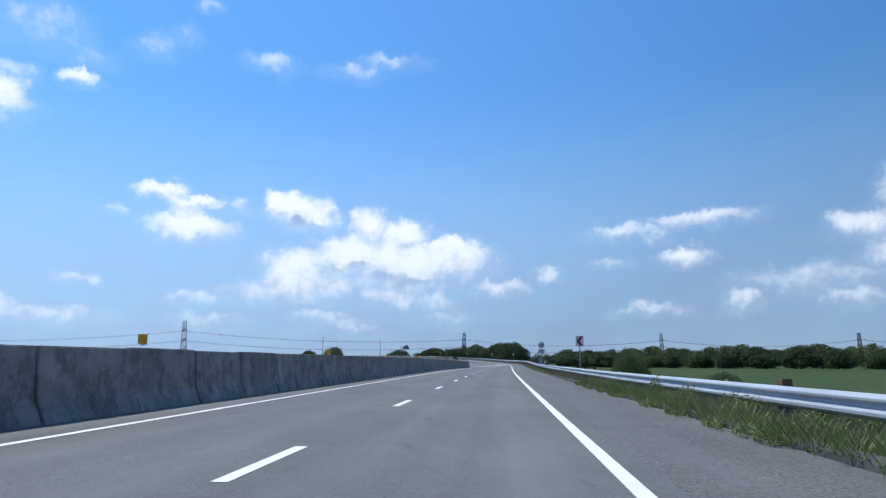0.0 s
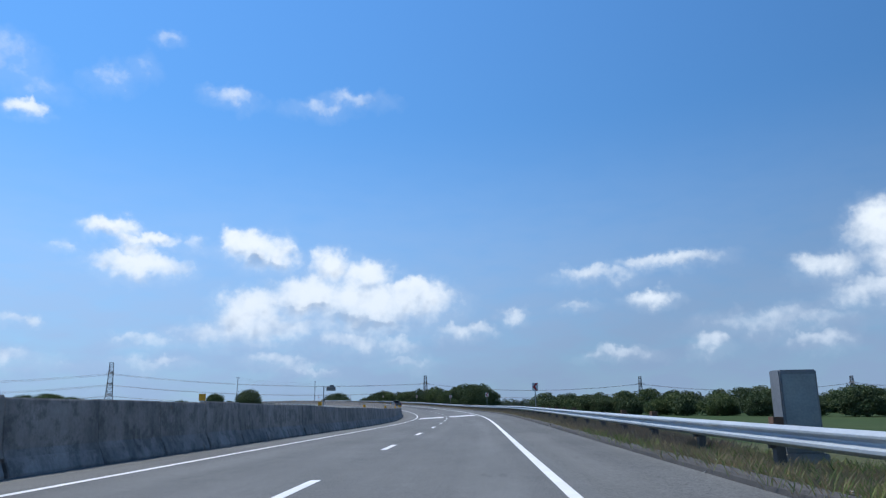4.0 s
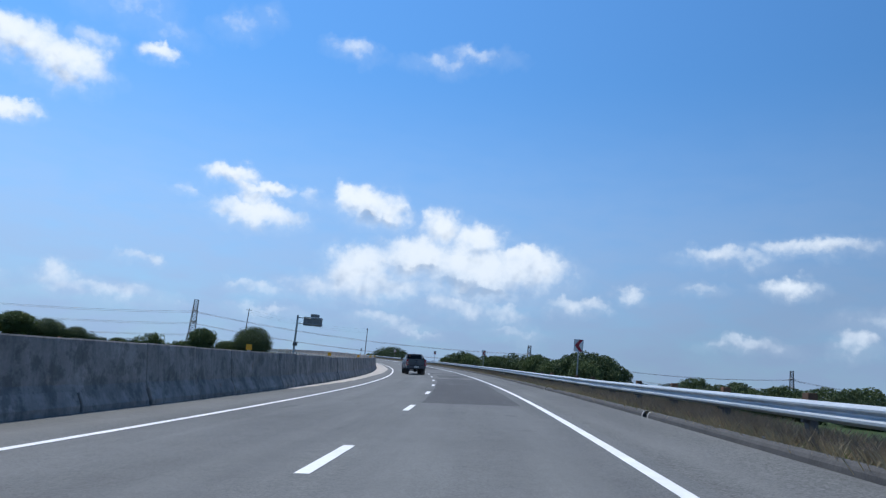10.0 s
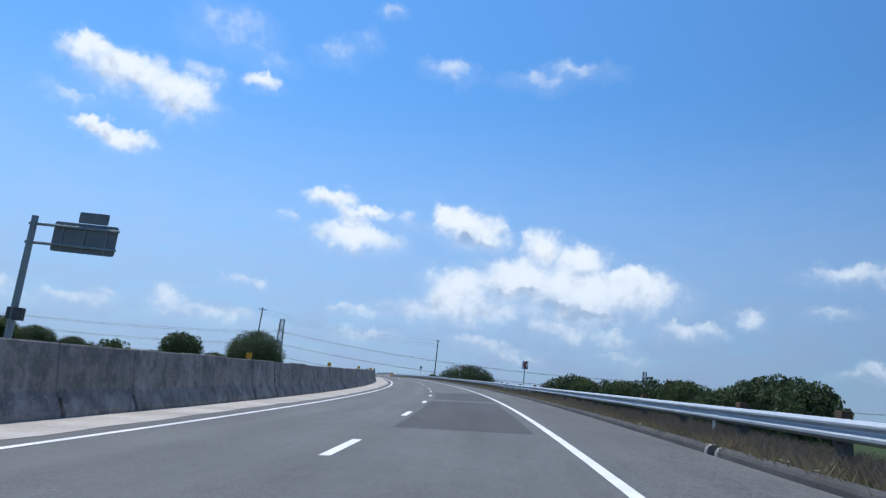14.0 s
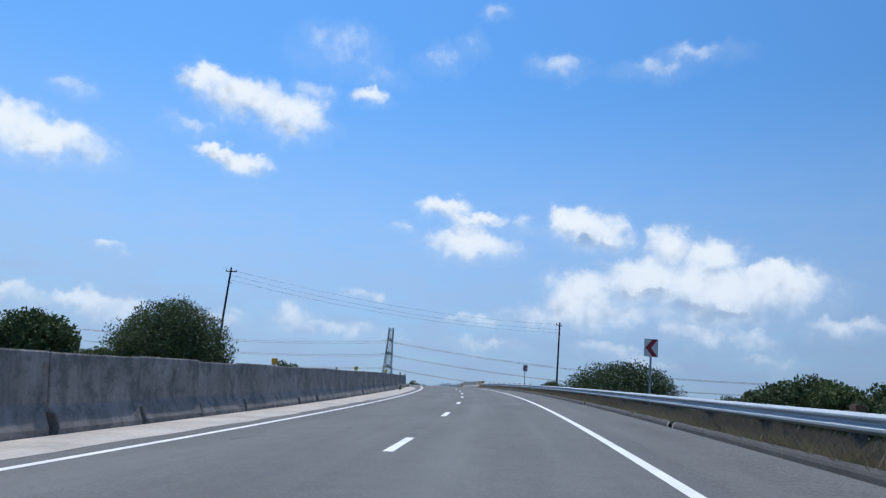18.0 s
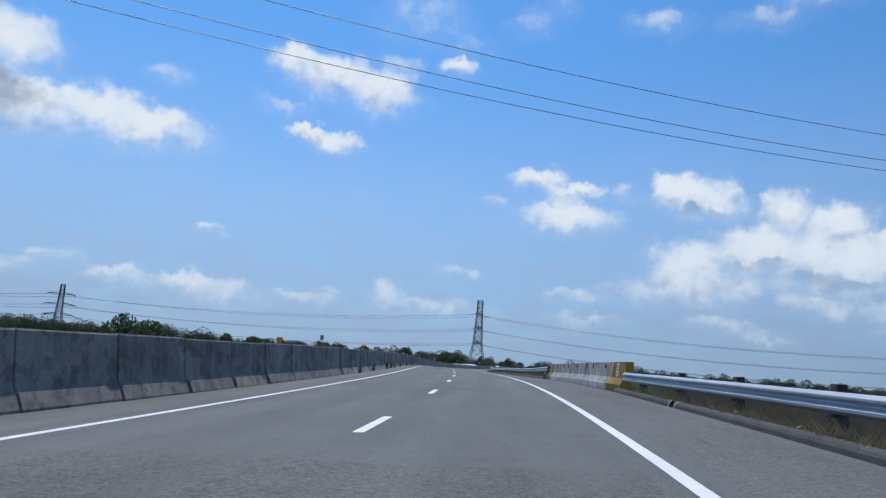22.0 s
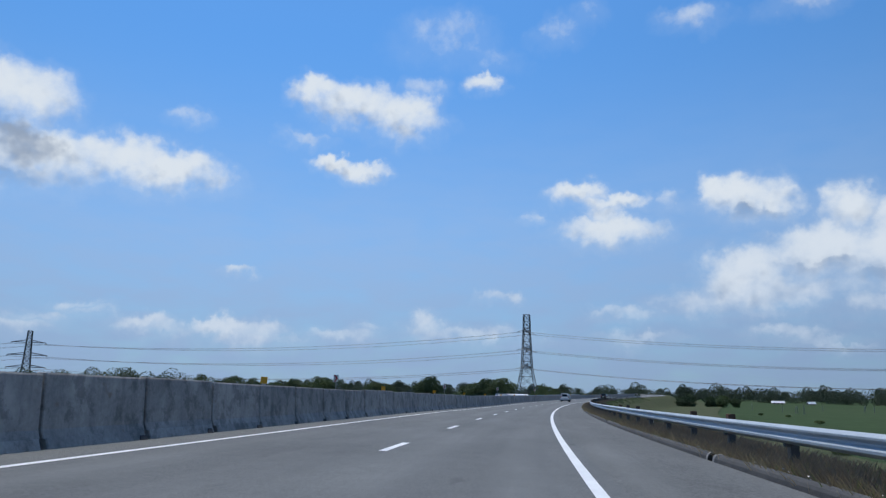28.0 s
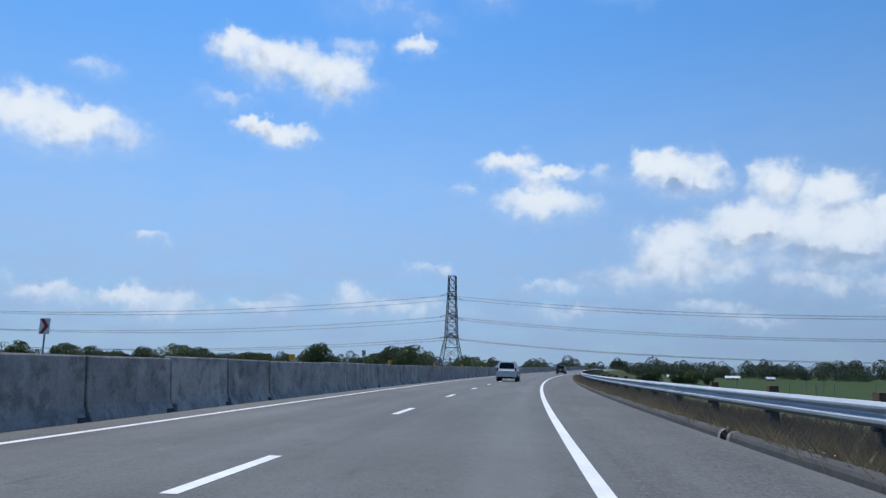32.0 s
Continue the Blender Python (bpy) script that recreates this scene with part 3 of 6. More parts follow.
for run in (INLETS, INLETS_FAR):
    for a, b in zip(run, run[1:]):
        part("kerb_length", sweep(bmesh.new(), KERB_SHAPE, a + 0.2, b - 0.2, 2.5, kerb_at), KERB, kerb)
        for e, way in ((a + 0.2, 1), (b - 0.2, -1)):
            part("inlet_end", sweep(bmesh.new(), [(-0.006, -0.05), (0.016, 0.07), (0.046, 0.120), (0.10, 0.151), (0.18, 0.154), (0.236, 0.124), (0.266, -0.05)], min(e, e + 0.14 * way), max(e, e + 0.14 * way), 0.14, kerb_at), KERB_END, kerb, "pale concrete inlet end")

# ---- ground: verge, embankment and fields in one sheet
LOW = key(((-60, -3.0), (200, -3.0), (500, -1.6), (750, -0.6), (1500, -0.6)))


def ground_z(s, d):
    """Height of the ground d metres outside the kerb."""
    top = float(spot(s, kerb_at(s) + min(d, 1.6)).z) - 0.02
    if d <= 1.6:
        return top
    k = min(1.0, (d - 1.6) / 9.0)
    return top + (LOW(s) - top) * (k * k * (3 - 2 * k)) + 0.10 * math.sin(s * 0.31 + d) * min(1, d / 4)


def edge_row(s, side):
    row = []
    for d in (0.05, 0.5, 1.0, 1.6, 2.6, 4.0, 5.6, 7.4, 9.2, 11.0, 16.0, 30.0):
        p = spot(s, kerb_at(s) + d) if side > 0 else spot(s, -21.0 - d)
        z = ground_z(s, d) if side > 0 else (p.z if d <= 1.6 else p.z + (LOW(s) - p.z) * min(1, (d - 1.6) / 9.0))
        n = 0.06 * noise.noise((p.x * 0.6, p.y * 0.6, 0)) if d > 0.3 else 0
        row.append((p.x, p.y, z + n - (0.015 if d < 0.2 else 0)))
    return row


for side, name in ((1, "ground_bank_right"), (-1, "ground_bank_left")):
    rows = [edge_row(s, side) for s in np.arange(-60, 1500, 2.5 if side > 0 else 6.0)]
    if side < 0:
        rows = [r[::-1] for r in rows]
    tagged(new(name, sheet(name, rows, BANK_GRASS)), "weedy grass embankment beside the road", "grass bank", kind="structure")
# the plain beyond, out to the horizon
xs = [-4500, -2500, -1400, -800, -400, -200, -100, 0, 60, 120, 180, 260, 400, 800, 1400, 2500, 4500]
ys = [-1500, -600, -200, 0, 100, 200, 300, 400, 500, 600, 700, 800, 1000, 1300, 1700, 2400, 3500, 5200]
plain_rows = [[(x, y, (LOW(y * 1.03) - 0.35)) for x in xs] for y in ys]
tagged(new("ground", sheet("ground", plain_rows, FIELD)), "green rice fields reaching the horizon", "ground", kind="structure")

# ---- median barrier: precast units of 3 m, joints open a finger's width
def barrier_mesh(name, length, prof, taper, mat):
    bm = bmesh.new()
    half = length / 2 - 0.020
    top = max(z for _, z in prof)
    cuts = [-half, -half + 0.02, -half + 0.3, half - 0.3, half - 0.02, half]
    rings = []
    for j, y in enumerate(cuts):
        inset = taper if j in (0, len(cuts) - 1) else 0.0
        rings.append([bm.verts.new((x + (-inset if x > -0.32 else inset), y, z - (inset * 0.6 if z > top - 0.01 else 0))) for x, z in prof])
    k = len(prof)
    for a, b in zip(rings, rings[1:]):
        for j in range(k):
            bm.faces.new((a[j], b[j], b[(j + 1) % k], a[(j + 1) % k]))
    bm.faces.new(rings[0])
    bm.faces.new(rings[-1][::-1])
    bmesh.ops.recalc_face_normals(bm, faces=bm.faces)
    return finish(name, bm, mat)


def slot_mesh(name, big):
    """A lifting slot under a unit's end, seen as a dark arch."""
    bm = bmesh.new()
    pts = [(0.20 * math.cos(a) * (1.0 if abs(math.cos(a)) > 0.8 else 0.9), 0.24 * min(1.0, 1.5 * math.sin(a))) for a in np.linspace(0, math.pi, 9)]
    f = [bm.verts.new((0.012 - (0.0 if z < 0.09 else (z - 0.09) * 0.40), y * (1.0 if big else 0.7), z)) for y, z in pts]
    bm.faces.new(f)
    g = bmesh.ops.extrude_face_region(bm, geom=bm.faces[:])
    bmesh.ops.translate(bm, verts=[v for v in g["geom"] if isinstance(v, bmesh.types.BMVert)], vec=(-0.06, 0, 0))
    bmesh.ops.recalc_face_normals(bm, faces=bm.faces)
    return finish(name, bm, SLOT)


UNIT = 3.0
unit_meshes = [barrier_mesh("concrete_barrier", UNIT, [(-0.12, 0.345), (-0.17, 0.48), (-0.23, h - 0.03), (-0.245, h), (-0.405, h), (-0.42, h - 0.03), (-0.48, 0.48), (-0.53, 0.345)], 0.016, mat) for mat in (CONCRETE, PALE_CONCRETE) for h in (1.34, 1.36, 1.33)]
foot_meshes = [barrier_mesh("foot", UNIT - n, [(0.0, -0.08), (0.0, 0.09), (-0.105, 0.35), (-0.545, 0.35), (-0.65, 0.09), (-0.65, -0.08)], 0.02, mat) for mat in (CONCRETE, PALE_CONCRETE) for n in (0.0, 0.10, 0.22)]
slots = [slot_mesh("lifting_slot", b) for b in (True, False)]
creep = key(((14, -0.4), (193, -0.6), (440, 0.15), (685, 1.0)))   # the units are a hair longer than their grid
rnd = random.Random(5)
for i in range(-14, 320):
    s = 38.2 + UNIT * (i + 0.5)
    s += creep(s)
    lift = barrier_lift(s)
    pale = 3 if s > 585 + 60 * (rnd.random() - 0.5) else 0   # paler concrete from about station 585 on
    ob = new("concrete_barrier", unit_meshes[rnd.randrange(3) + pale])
    ob.matrix_basis = banked(s, median_at(s) + rnd.uniform(-0.02, 0.02), -0.03 + lift + rnd.uniform(-0.015, 0.015), rnd.uniform(-0.4, 0.4))
    tagged(ob, "stained grey precast concrete median barrier unit", "barrier", "median barrier")
    # 508 to 566: sunlight on the sloped feet put into a paler concrete
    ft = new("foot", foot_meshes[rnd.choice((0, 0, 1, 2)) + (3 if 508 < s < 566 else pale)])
    ft.parent = ob
    if rnd.random() < 0.6 and (400 < s < 455 or s > 575):
        sl = new("lifting_slot", slots[rnd.randrange(2)])
        sl.parent = ob
        sl.location = (0.0, UNIT / 2 - 0.12 - rnd.uniform(0, 0.2), 0.03)

# ---- guardrail
rail_at = key(((-60, 3.23), (60, 3.33), (150, 3.58), (230, 3.53), (400, 3.53), (468, 3.43), (488, 2.85), (496, 2.67), (521, 3.14), (536, 3.58), (700, 3.63), (1500, 3.63)))
BEAM = [(0.006, 0.0), (-0.07, 0.045), (-0.084, 0.060), (-0.084, 0.098), (-0.076, 0.108), (-0.014, 0.160), (-0.010, 0.182), (-0.070, 0.222), (-0.084, 0.236), (-0.084, 0.264), (-0.076, 0.274), (-0.006, 0.318), (0.006, 0.32)]
rail_top = key(((-60, 0.70), (8, 0.72), (30, 0.69), (120, 0.78), (168, 0.82), (192, 0.78), (250, 0.73), (290, 0.80), (440, 0.71), (475, 0.70), (496, 0.72), (521, 0.89), (540, 0.78), (600, 0.81), (641, 0.85), (680, 0.79), (1500, 0.80)))
BEAM_BACK = [(a + 0.006, u) for a, u in BEAM[::-1]]


def post_mesh():
    bm = bmesh.new()
    box(bm, (0.14, 0.20, 1.1), (0.18, 0, 0.33), 0.008)
    box(bm, (0.10, 0.10, 0.36), (0.075, 0, 0.70), 0.006)
    return finish("rail_post", bm, POST_STEEL)


def cap_mesh():
    return finish("post_cap", box(bmesh.new(), (0.16, 0.22, 0.15), (0.18, 0, 0.93), 0.01), RUST)


posts, caps = post_mesh(), cap_mesh()
rnd = random.Random(8)
for a, b in ((-30.0, 494.0), (521.0, 905.0)):
    fence = tagged(thing("guardrail", "galvanised steel w-beam guardrail on dark posts", "guardrail"), group="guardrails")
    n = int((b - a) / 4)
    for i in range(n):
        s = a + 4 * i
        part("beam", sweep(bmesh.new(), [(x, u - 0.32) for x, u in BEAM + BEAM_BACK], s, s + 4.0, 2.0, rail_at, True, rail_top), STEEL, fence, smooth=False)
        p = new("post", posts)
        p.parent = fence
        p.matrix_basis = banked(s + 2.0, rail_at(s + 2.0), rail_top(s + 2) - 0.90, rnd.uniform(-4, 4))
        if rnd.random() < 0.6:
            c = new("post_cap", caps)
            c.parent = p
            tagged(c, "rusty block")
# far side of the opposite carriageway
fence = thing("guardrail", "galvanised steel guardrail of the opposite carriageway", "guardrail", "guardrails")
for a, b in ((-30, 440), (520, 900)):
    for s in range(a, b, 10):
        part("beam", sweep(bmesh.new(), [(-0.04, 0.55), (0.04, 0.55), (0.04, 0.9), (-0.04, 0.9)], s, s + 10, 5.0, lambda q: -20.3), STEEL, fence)
        p = new("post", posts)
        p.parent = fence
        p.matrix_basis = banked(s + 5, -20.6, 0.0)

# ---- bridge parapets
def parapet(name, s0, s1, base, side, label, drains=False):
    ob = thing(name, label, "parapet")
    n = int((s1 - s0) / 3.0)
    for i in range(n):
        a = s0 + 3.0 * i + 0.012
        part("wall_panel", sweep(bmesh.new(), [(0.0, 0.26), (0.20 * side, 0.50), (0.265 * side, 1.05), (0.27 * side, 1.09), (0.52 * side, 1.09), (0.5 * side, 0.26)], a, a + 2.976, 3.0, base), PARAPET, ob)
        part("foot_panel", sweep(bmesh.new(), [(-0.02 * side, 0.0), (-0.02 * side, 0.255), (0.0, 0.262), (0.5 * side, 0.262), (0.5 * side, 0.0)], a, a + 2.976, 3.0, base), PARAPET_FOOT, ob)
        if drains:
            hole = part("drain_hole", box(bmesh.new(), (0.05, 0.16, 0.15), (0.25 * side, 0, 0.92), 0.01), RUST if i % 3 == 1 else SLOT, ob, "rusty drain hole" if i % 3 == 1 else "dark drain hole")
            hole.matrix_basis = banked(a + 1.3 + 0.5 * math.sin(i * 2.1), base(a))
    return ob


parapet("bridge_parapet", 498.2, 519.4, lambda s: kerb_at(s) + 0.15, 1, "pale weathered concrete bridge parapet with dark streaks", True)
parapet("bridge_parapet", 450.0, 514.0, lambda s: -20.4, -1, "weathered concrete bridge parapet of the opposite carriageway")

# ---- roadside things
SIGN_WHITE = plain("sign_white", (0.78, 0.78, 0.77), 0.45)
SIGN_RED = plain("sign_red", (0.36, 0.02, 0.035), 0.45)
SIGN_BLACK = plain("sign_black", (0.015, 0.015, 0.017), 0.5)
SIGN_BACK = material("sign_back", (0.24, 0.25, 0.26), (0.18, 0.19, 0.2), scale=1.5, rough=0.55, metal=0.3)
POLE_GREY = material("painted_pole", (0.32, 0.36, 0.37), (0.24, 0.27, 0.28), scale=2.0, rough=0.5, metal=0.4)
YELLOW = plain("amber_reflector", (0.72, 0.36, 0.015), 0.5)
HAZARD = plain("hazard_yellow", (0.66, 0.36, 0.03), 0.6)
TIMBER = material("weathered_pole", (0.085, 0.075, 0.07), (0.05, 0.045, 0.042), scale=1.2, rough=0.9)
LATTICE = plain("lattice_steel", (0.10, 0.105, 0.112), 0.65, 0.3)
CABLE = plain("cable", (0.10, 0.105, 0.115), 0.6)


def plate(bm, outline, y0, y1):
    """A flat outline of (x, z), given thickness along y."""
    a = [bm.verts.new((x, y0, z)) for x, z in outline]
    b = [bm.verts.new((x, y1, z)) for x, z in outline]
    bm.faces.new(a)
    bm.faces.new(b[::-1])
    for i in range(len(a)):
        j = (i + 1) % len(a)
        bm.faces.new((a[i], b[i], b[j], a[j]))
    bmesh.ops.recalc_face_normals(bm, faces=bm.faces)
    return bm


def rounded(w, h, r, cz=0.0, n=4):
    pts = []
    for cx, cy, a0 in ((w / 2 - r, h / 2 - r, 0), (-w / 2 + r, h / 2 - r, 90), (-w / 2 + r, -h / 2 + r, 180), (w / 2 - r, -h / 2 + r, 270)):
        for k in range(n + 1):
            a = radians(a0 + 90 * k / n)
            pts.append((cx + r * math.cos(a), cz + cy + r * math.sin(a)))
    return pts


def lettering(text, size, mat, parent, x, y, z, name="lettering"):
    cu = bpy.data.curves.new(name, "FONT")
    cu.body, cu.size, cu.align_x, cu.align_y, cu.extrude, cu.offset = text, size, "CENTER", "CENTER", 0.002, size * 0.012
    tmp = bpy.data.objects.new(name, cu)
    me = bpy.data.meshes.new_from_object(tmp)
    bpy.data.objects.remove(tmp)
    me.materials.clear()
    me.materials.append(mat)
    ob = new(name, me)
    ob.parent = parent
    ob.matrix_basis = pose(x, y, z, 90, 0, 0)
    return ob


def chevron_sign(flip=1):
    ob = thing("chevron_sign", "white chevron road sign with a dark red arrow", "road sign", "chevron signs")
    part("post", rod(bmesh.new(), (0, 0, -0.9), (0, 0, 2.3), 0.038, sides=10), POLE_GREY, ob)
    board = part("board", plate(bmesh.new(), rounded(0.50, 0.66, 0.035, 2.41), -0.055, -0.045), SIGN_WHITE, ob)
    part("backing", plate(bmesh.new(), rounded(0.50, 0.66, 0.035, 2.41), -0.0445, -0.035), SIGN_BACK, ob)
    c = [(-0.205, 2.41), (0.045, 2.725), (0.23, 2.725), (0.0, 2.41), (0.23, 2.095), (0.045, 2.095)]
    part("arrow", plate(bmesh.new(), [(x * flip, z) for x, z in c], -0.061, -0.0552), SIGN_RED, board, "dark red chevron")
    for z in (2.24, 2.58):
        part("clamp", box(bmesh.new(), (0.16, 0.05, 0.05), (0, -0.012, z), 0.006), POLE_GREY, ob)
    return ob


first = chevron_sign()
first.matrix_basis = upright(47.0, 4.0, 0, 2)
for s, yaw in ((152.3, -3), (206.5, 4), (257.8, -8), (308.6, 10), (360.3, 6), (410.8, -6), (460.2, 5)):
    copy_thing(first, upright(s, 4.0 if s < 400 else 3.55, 0, yaw))
away = chevron_sign(-1)
away.matrix_basis = upright(566.0, -21.6, 0, -8)
tagged(away, "chevron road sign beyond the median barrier")
for s in (617.0, 668.0, 721.0, 772.0, 823.0):
    copy_thing(away, upright(s, -20.9, 0, -5))

# speed limit with its plate
ob = thing("speed_sign", "round 60 speed limit sign above a WHEN WET plate", "road sign", at_pose=upright(96.5, 3.95, 0, 3))
part("post", rod(bmesh.new(), (0, 0, -0.9), (0, 0, 3.3), 0.042, sides=10), POLE_GREY, ob)
circle = lambda r, z: [(r * math.cos(a), z + r * math.sin(a)) for a in np.linspace(0, 2 * math.pi, 33)[:-1]]
disc = part("disc", plate(bmesh.new(), circle(0.40, 3.22), -0.055, -0.04), SIGN_RED, ob, "dark red rim")
part("face", plate(bmesh.new(), circle(0.345, 3.22), -0.060, -0.0552), SIGN_WHITE, disc, "white face")
lettering("60", 0.40, SIGN_BLACK, disc, 0, -0.064, 3.22)
board = part("board", plate(bmesh.new(), rounded(0.84, 0.56, 0.04, 2.40), -0.055, -0.04), SIGN_BLACK, ob, "black border")
part("face", plate(bmesh.new(), rounded(0.80, 0.52, 0.035, 2.40), -0.060, -0.0552), SIGN_WHITE, board, "white plate")
lettering("WHEN\nWET", 0.21, SIGN_BLACK, board, 0, -0.064, 2.40)

# kilometre post, and a grey cabinet behind the rail
ob = thing("kilometre_post", "white concrete kilometre post with dark lettering", "marker post", at_pose=upright(86.5, 3.95, -0.1, 4))
stone = box(bmesh.new(), (0.26, 0.2, 1.25), (0, 0, 0.62), 0.02)
part("stone", stone, material("post_paint", (0.62, 0.60, 0.55), (0.48, 0.45, 0.4), scale=3.0, rough=0.8), ob)
lettering("KM", 0.13, SIGN_BLACK, ob, 0, -0.104, 1.0)
part("number_bar", box(bmesh.new(), (0.16, 0.006, 0.09), (0, -0.103, 0.82)), SIGN_BLACK, ob, "dark bar")
ob = thing("roadside_cabinet", "grey steel roadside cabinet on a plinth", "cabinet", at_pose=upright(104.5, 4.2, -0.1, 0))
part("body", box(bmesh.new(), (0.62, 0.4, 1.35), (0, 0, 1.05), 0.02), SIGN_BACK, ob)
part("door", box(bmesh.new(), (0.54, 0.012, 1.2), (0, -0.207, 1.05), 0.004), POLE_GREY, ob)
part("plinth", box(bmesh.new(), (0.7, 0.5, 0.5), (0, 0, 0.12), 0.02), KERB_END, ob)

ob = thing("concrete_block", "pale weathered concrete block under the rail's end", "concrete block", at_pose=upright(524.0, 3.42, -0.05, 6))
part("block", box(bmesh.new(), (0.30, 0.34, 0.42), (0, 0, 0.20), 0.025), KERB_END, ob)
part("cap_stone", box(bmesh.new(), (0.26, 0.30, 0.04), (0, 0, 0.425), 0.012), GUTTER, ob)

# thin white marker stakes beside the rail
stake = thing("marker_stake", "short white marker stake beside the rail", "marker post", "marker stakes")
part("stick", rod(bmesh.new(), (0, 0, -0.2), (0, 0, 0.62), 0.035, sides=8), SIGN_WHITE, stake)
part("band", rod(bmesh.new(), (0, 0, 0.50), (0, 0, 0.56), 0.037, sides=8), POST_STEEL, stake, "grey band")
stake.matrix_basis = upright(20.0, 5.0)
for s, a in ((40, 5.4), (68, 4.6), (73, 5.0), (290, 3.75), (318, 3.8), (366.5, 3.3), (437, 3.9), (523.5, 3.4), (592, 4.0), (634, 4.3), (665, 4.4), (700, 4.2), (720, 4.4)):
    copy_thing(stake, upright(s, a, rnd.uniform(-0.15, 0.05)))

# amber reflectors on the barrier's crown
amber = thing("barrier_reflector", "amber reflector plate standing on the barrier top", "reflector", "barrier reflectors")
part("plate", box(bmesh.new(), (0.2, 0.03, 0.2), (0, 0, 0.13), 0.006), YELLOW, amber)
part("bracket", box(bmesh.new(), (0.1, 0.06, 0.05), (0, 0.02, 0.02), 0.006), STEEL, amber, "steel bracket")
place = key(((0, 14.3), (11, 194.6), (26, 440.5), (30, 510.9), (32, 542.7), (41, 684.4), (60, 989.0)))
REFLECTORS = [place(i) for i in range(53)]
amber.matrix_basis = banked(REFLECTORS[0], median_at(REFLECTORS[0]) - 0.32, 1.33)
for s in REFLECTORS[1:]:
    copy_thing(amber, banked(s, median_at(s) - 0.32, 1.32 + barrier_lift(s)))

# hazard stripes on the parapet's two ends
pk = lambda s: kerb_at(s) + 0.15


def parapet_end(s0, s1, notice):
    end = thing("parapet_end", "yellow and black striped end of the bridge parapet", "parapet end", "parapet ends")
    part("block", sweep(bmesh.new(), [(-0.005, 0.0), (-0.005, 0.26), (0.195, 0.50), (0.262, 1.10), (0.54, 1.10), (0.5, 0.0)], s0, s1 - 0.02, 1.5, pk), HAZARD, end)
    for i in range(int((s1 - s0 + 0.9) / 0.42)):
        bm = bmesh.new()
        for (u0, a0), (u1, a1) in (((0.0, -0.005), (0.26, -0.005)), ((0.26, -0.005), (0.50, 0.195)), ((0.50, 0.195), (1.095, 0.260))):
            q = []
            for u, a, dx in ((u0, a0, 0), (u0, a0, 0.2), (u1, a1, 0.2), (u1, a1, 0)):
                s = min(s1 - 0.03, max(s0 + 0.01, s0 + 0.42 * i - 0.75 * u + dx))
                q.append(spot(s, pk(s) + a - 0.006, u))
            if (q[0] - q[1]).length > 0.01 and (q[2] - q[3]).length > 0.01:
                bm.faces.new([bm.verts.new(p) for p in q])
        if len(bm.faces):
            bmesh.ops.solidify(bm, geom=bm.faces[:], thickness=0.003)
            part("stripe", bm, SIGN_BLACK, end, "black stripe")
        else:
            bm.free()
    if notice:
        tag = part("notice", plate(bmesh.new(), rounded(0.42, 0.50, 0.02, 0.80), 0, 0.01), SIGN_WHITE, end, "white notice with dark bars")
        sn = (s0 + s1) / 2 - 0.1
        tag.matrix_basis = banked(sn, pk(sn) + 0.115, 0.0, -90) @ pose(0, 0, 0, -6, 0, 0)
        for z in (0.92, 0.80, 0.66):
            part("text_bar", box(bmesh.new(), (0.22, 0.004, 0.06), (0, -0.003, z)), SIGN_BLACK if z > 0.7 else SIGN_RED, tag)


parapet_end(495.2, 498.2, True)
parapet_end(519.2, 521.6, True)

# cantilever sign over the opposite carriageway, seen from behind
ob = thing("gantry_sign", "cantilevered overhead road sign seen from behind", "road sign", at_pose=upright(331.4, -21.75, 0, 0))
part("column", rod(bmesh.new(), (0, 0, -1.5), (0, 0, 7.3), 0.17, 0.14, 14), POLE_GREY, ob)
for z in (6.95, 6.1):
    part("arm", rod(bmesh.new(), (-0.2, 0, z), (3.9, 0, z), 0.07, 0.06, 10), POLE_GREY, ob)
panel = part("panel", plate(bmesh.new(), rounded(2.9, 1.35, 0.12, 6.5), 0.10, 0.13), SIGN_BACK, ob)
panel.location.x = 2.35
for x in (-1.0, 0.0, 1.0):
    part("rib", box(bmesh.new(), (0.06, 0.05, 1.25), (x, 0.075, 6.5), 0.006), POLE_GREY, panel)
extra = part("upper_panel", plate(bmesh.new(), rounded(1.35, 0.5, 0.06, 7.45), 0.10, 0.13), SIGN_BACK, ob)
extra.location.x = 2.6
part("cabinet", box(bmesh.new(), (0.7, 0.3, 0.55), (0.1, 0, 2.9), 0.02), POST_STEEL, ob)

# ---- poles, pylons and their lines
def line(name, a, b, sag, r, label, group="power lines"):
    a, b = Vector(a), Vector(b)
    n = 28
    pts = [a.lerp(b, i / n) - Vector((0, 0, 4 * sag * (i / n) * (1 - i / n))) for i in range(n + 1)]
    side = (b - a).cross(Vector((0, 0, 1))).normalized() * r
    up = Vector((0, 0, r))
    rows = [[p + side, p + up, p - side, p - up, p + side] for p in pts]
    return tagged(new(name, sheet(name, rows, CABLE)), label, "cable", group)


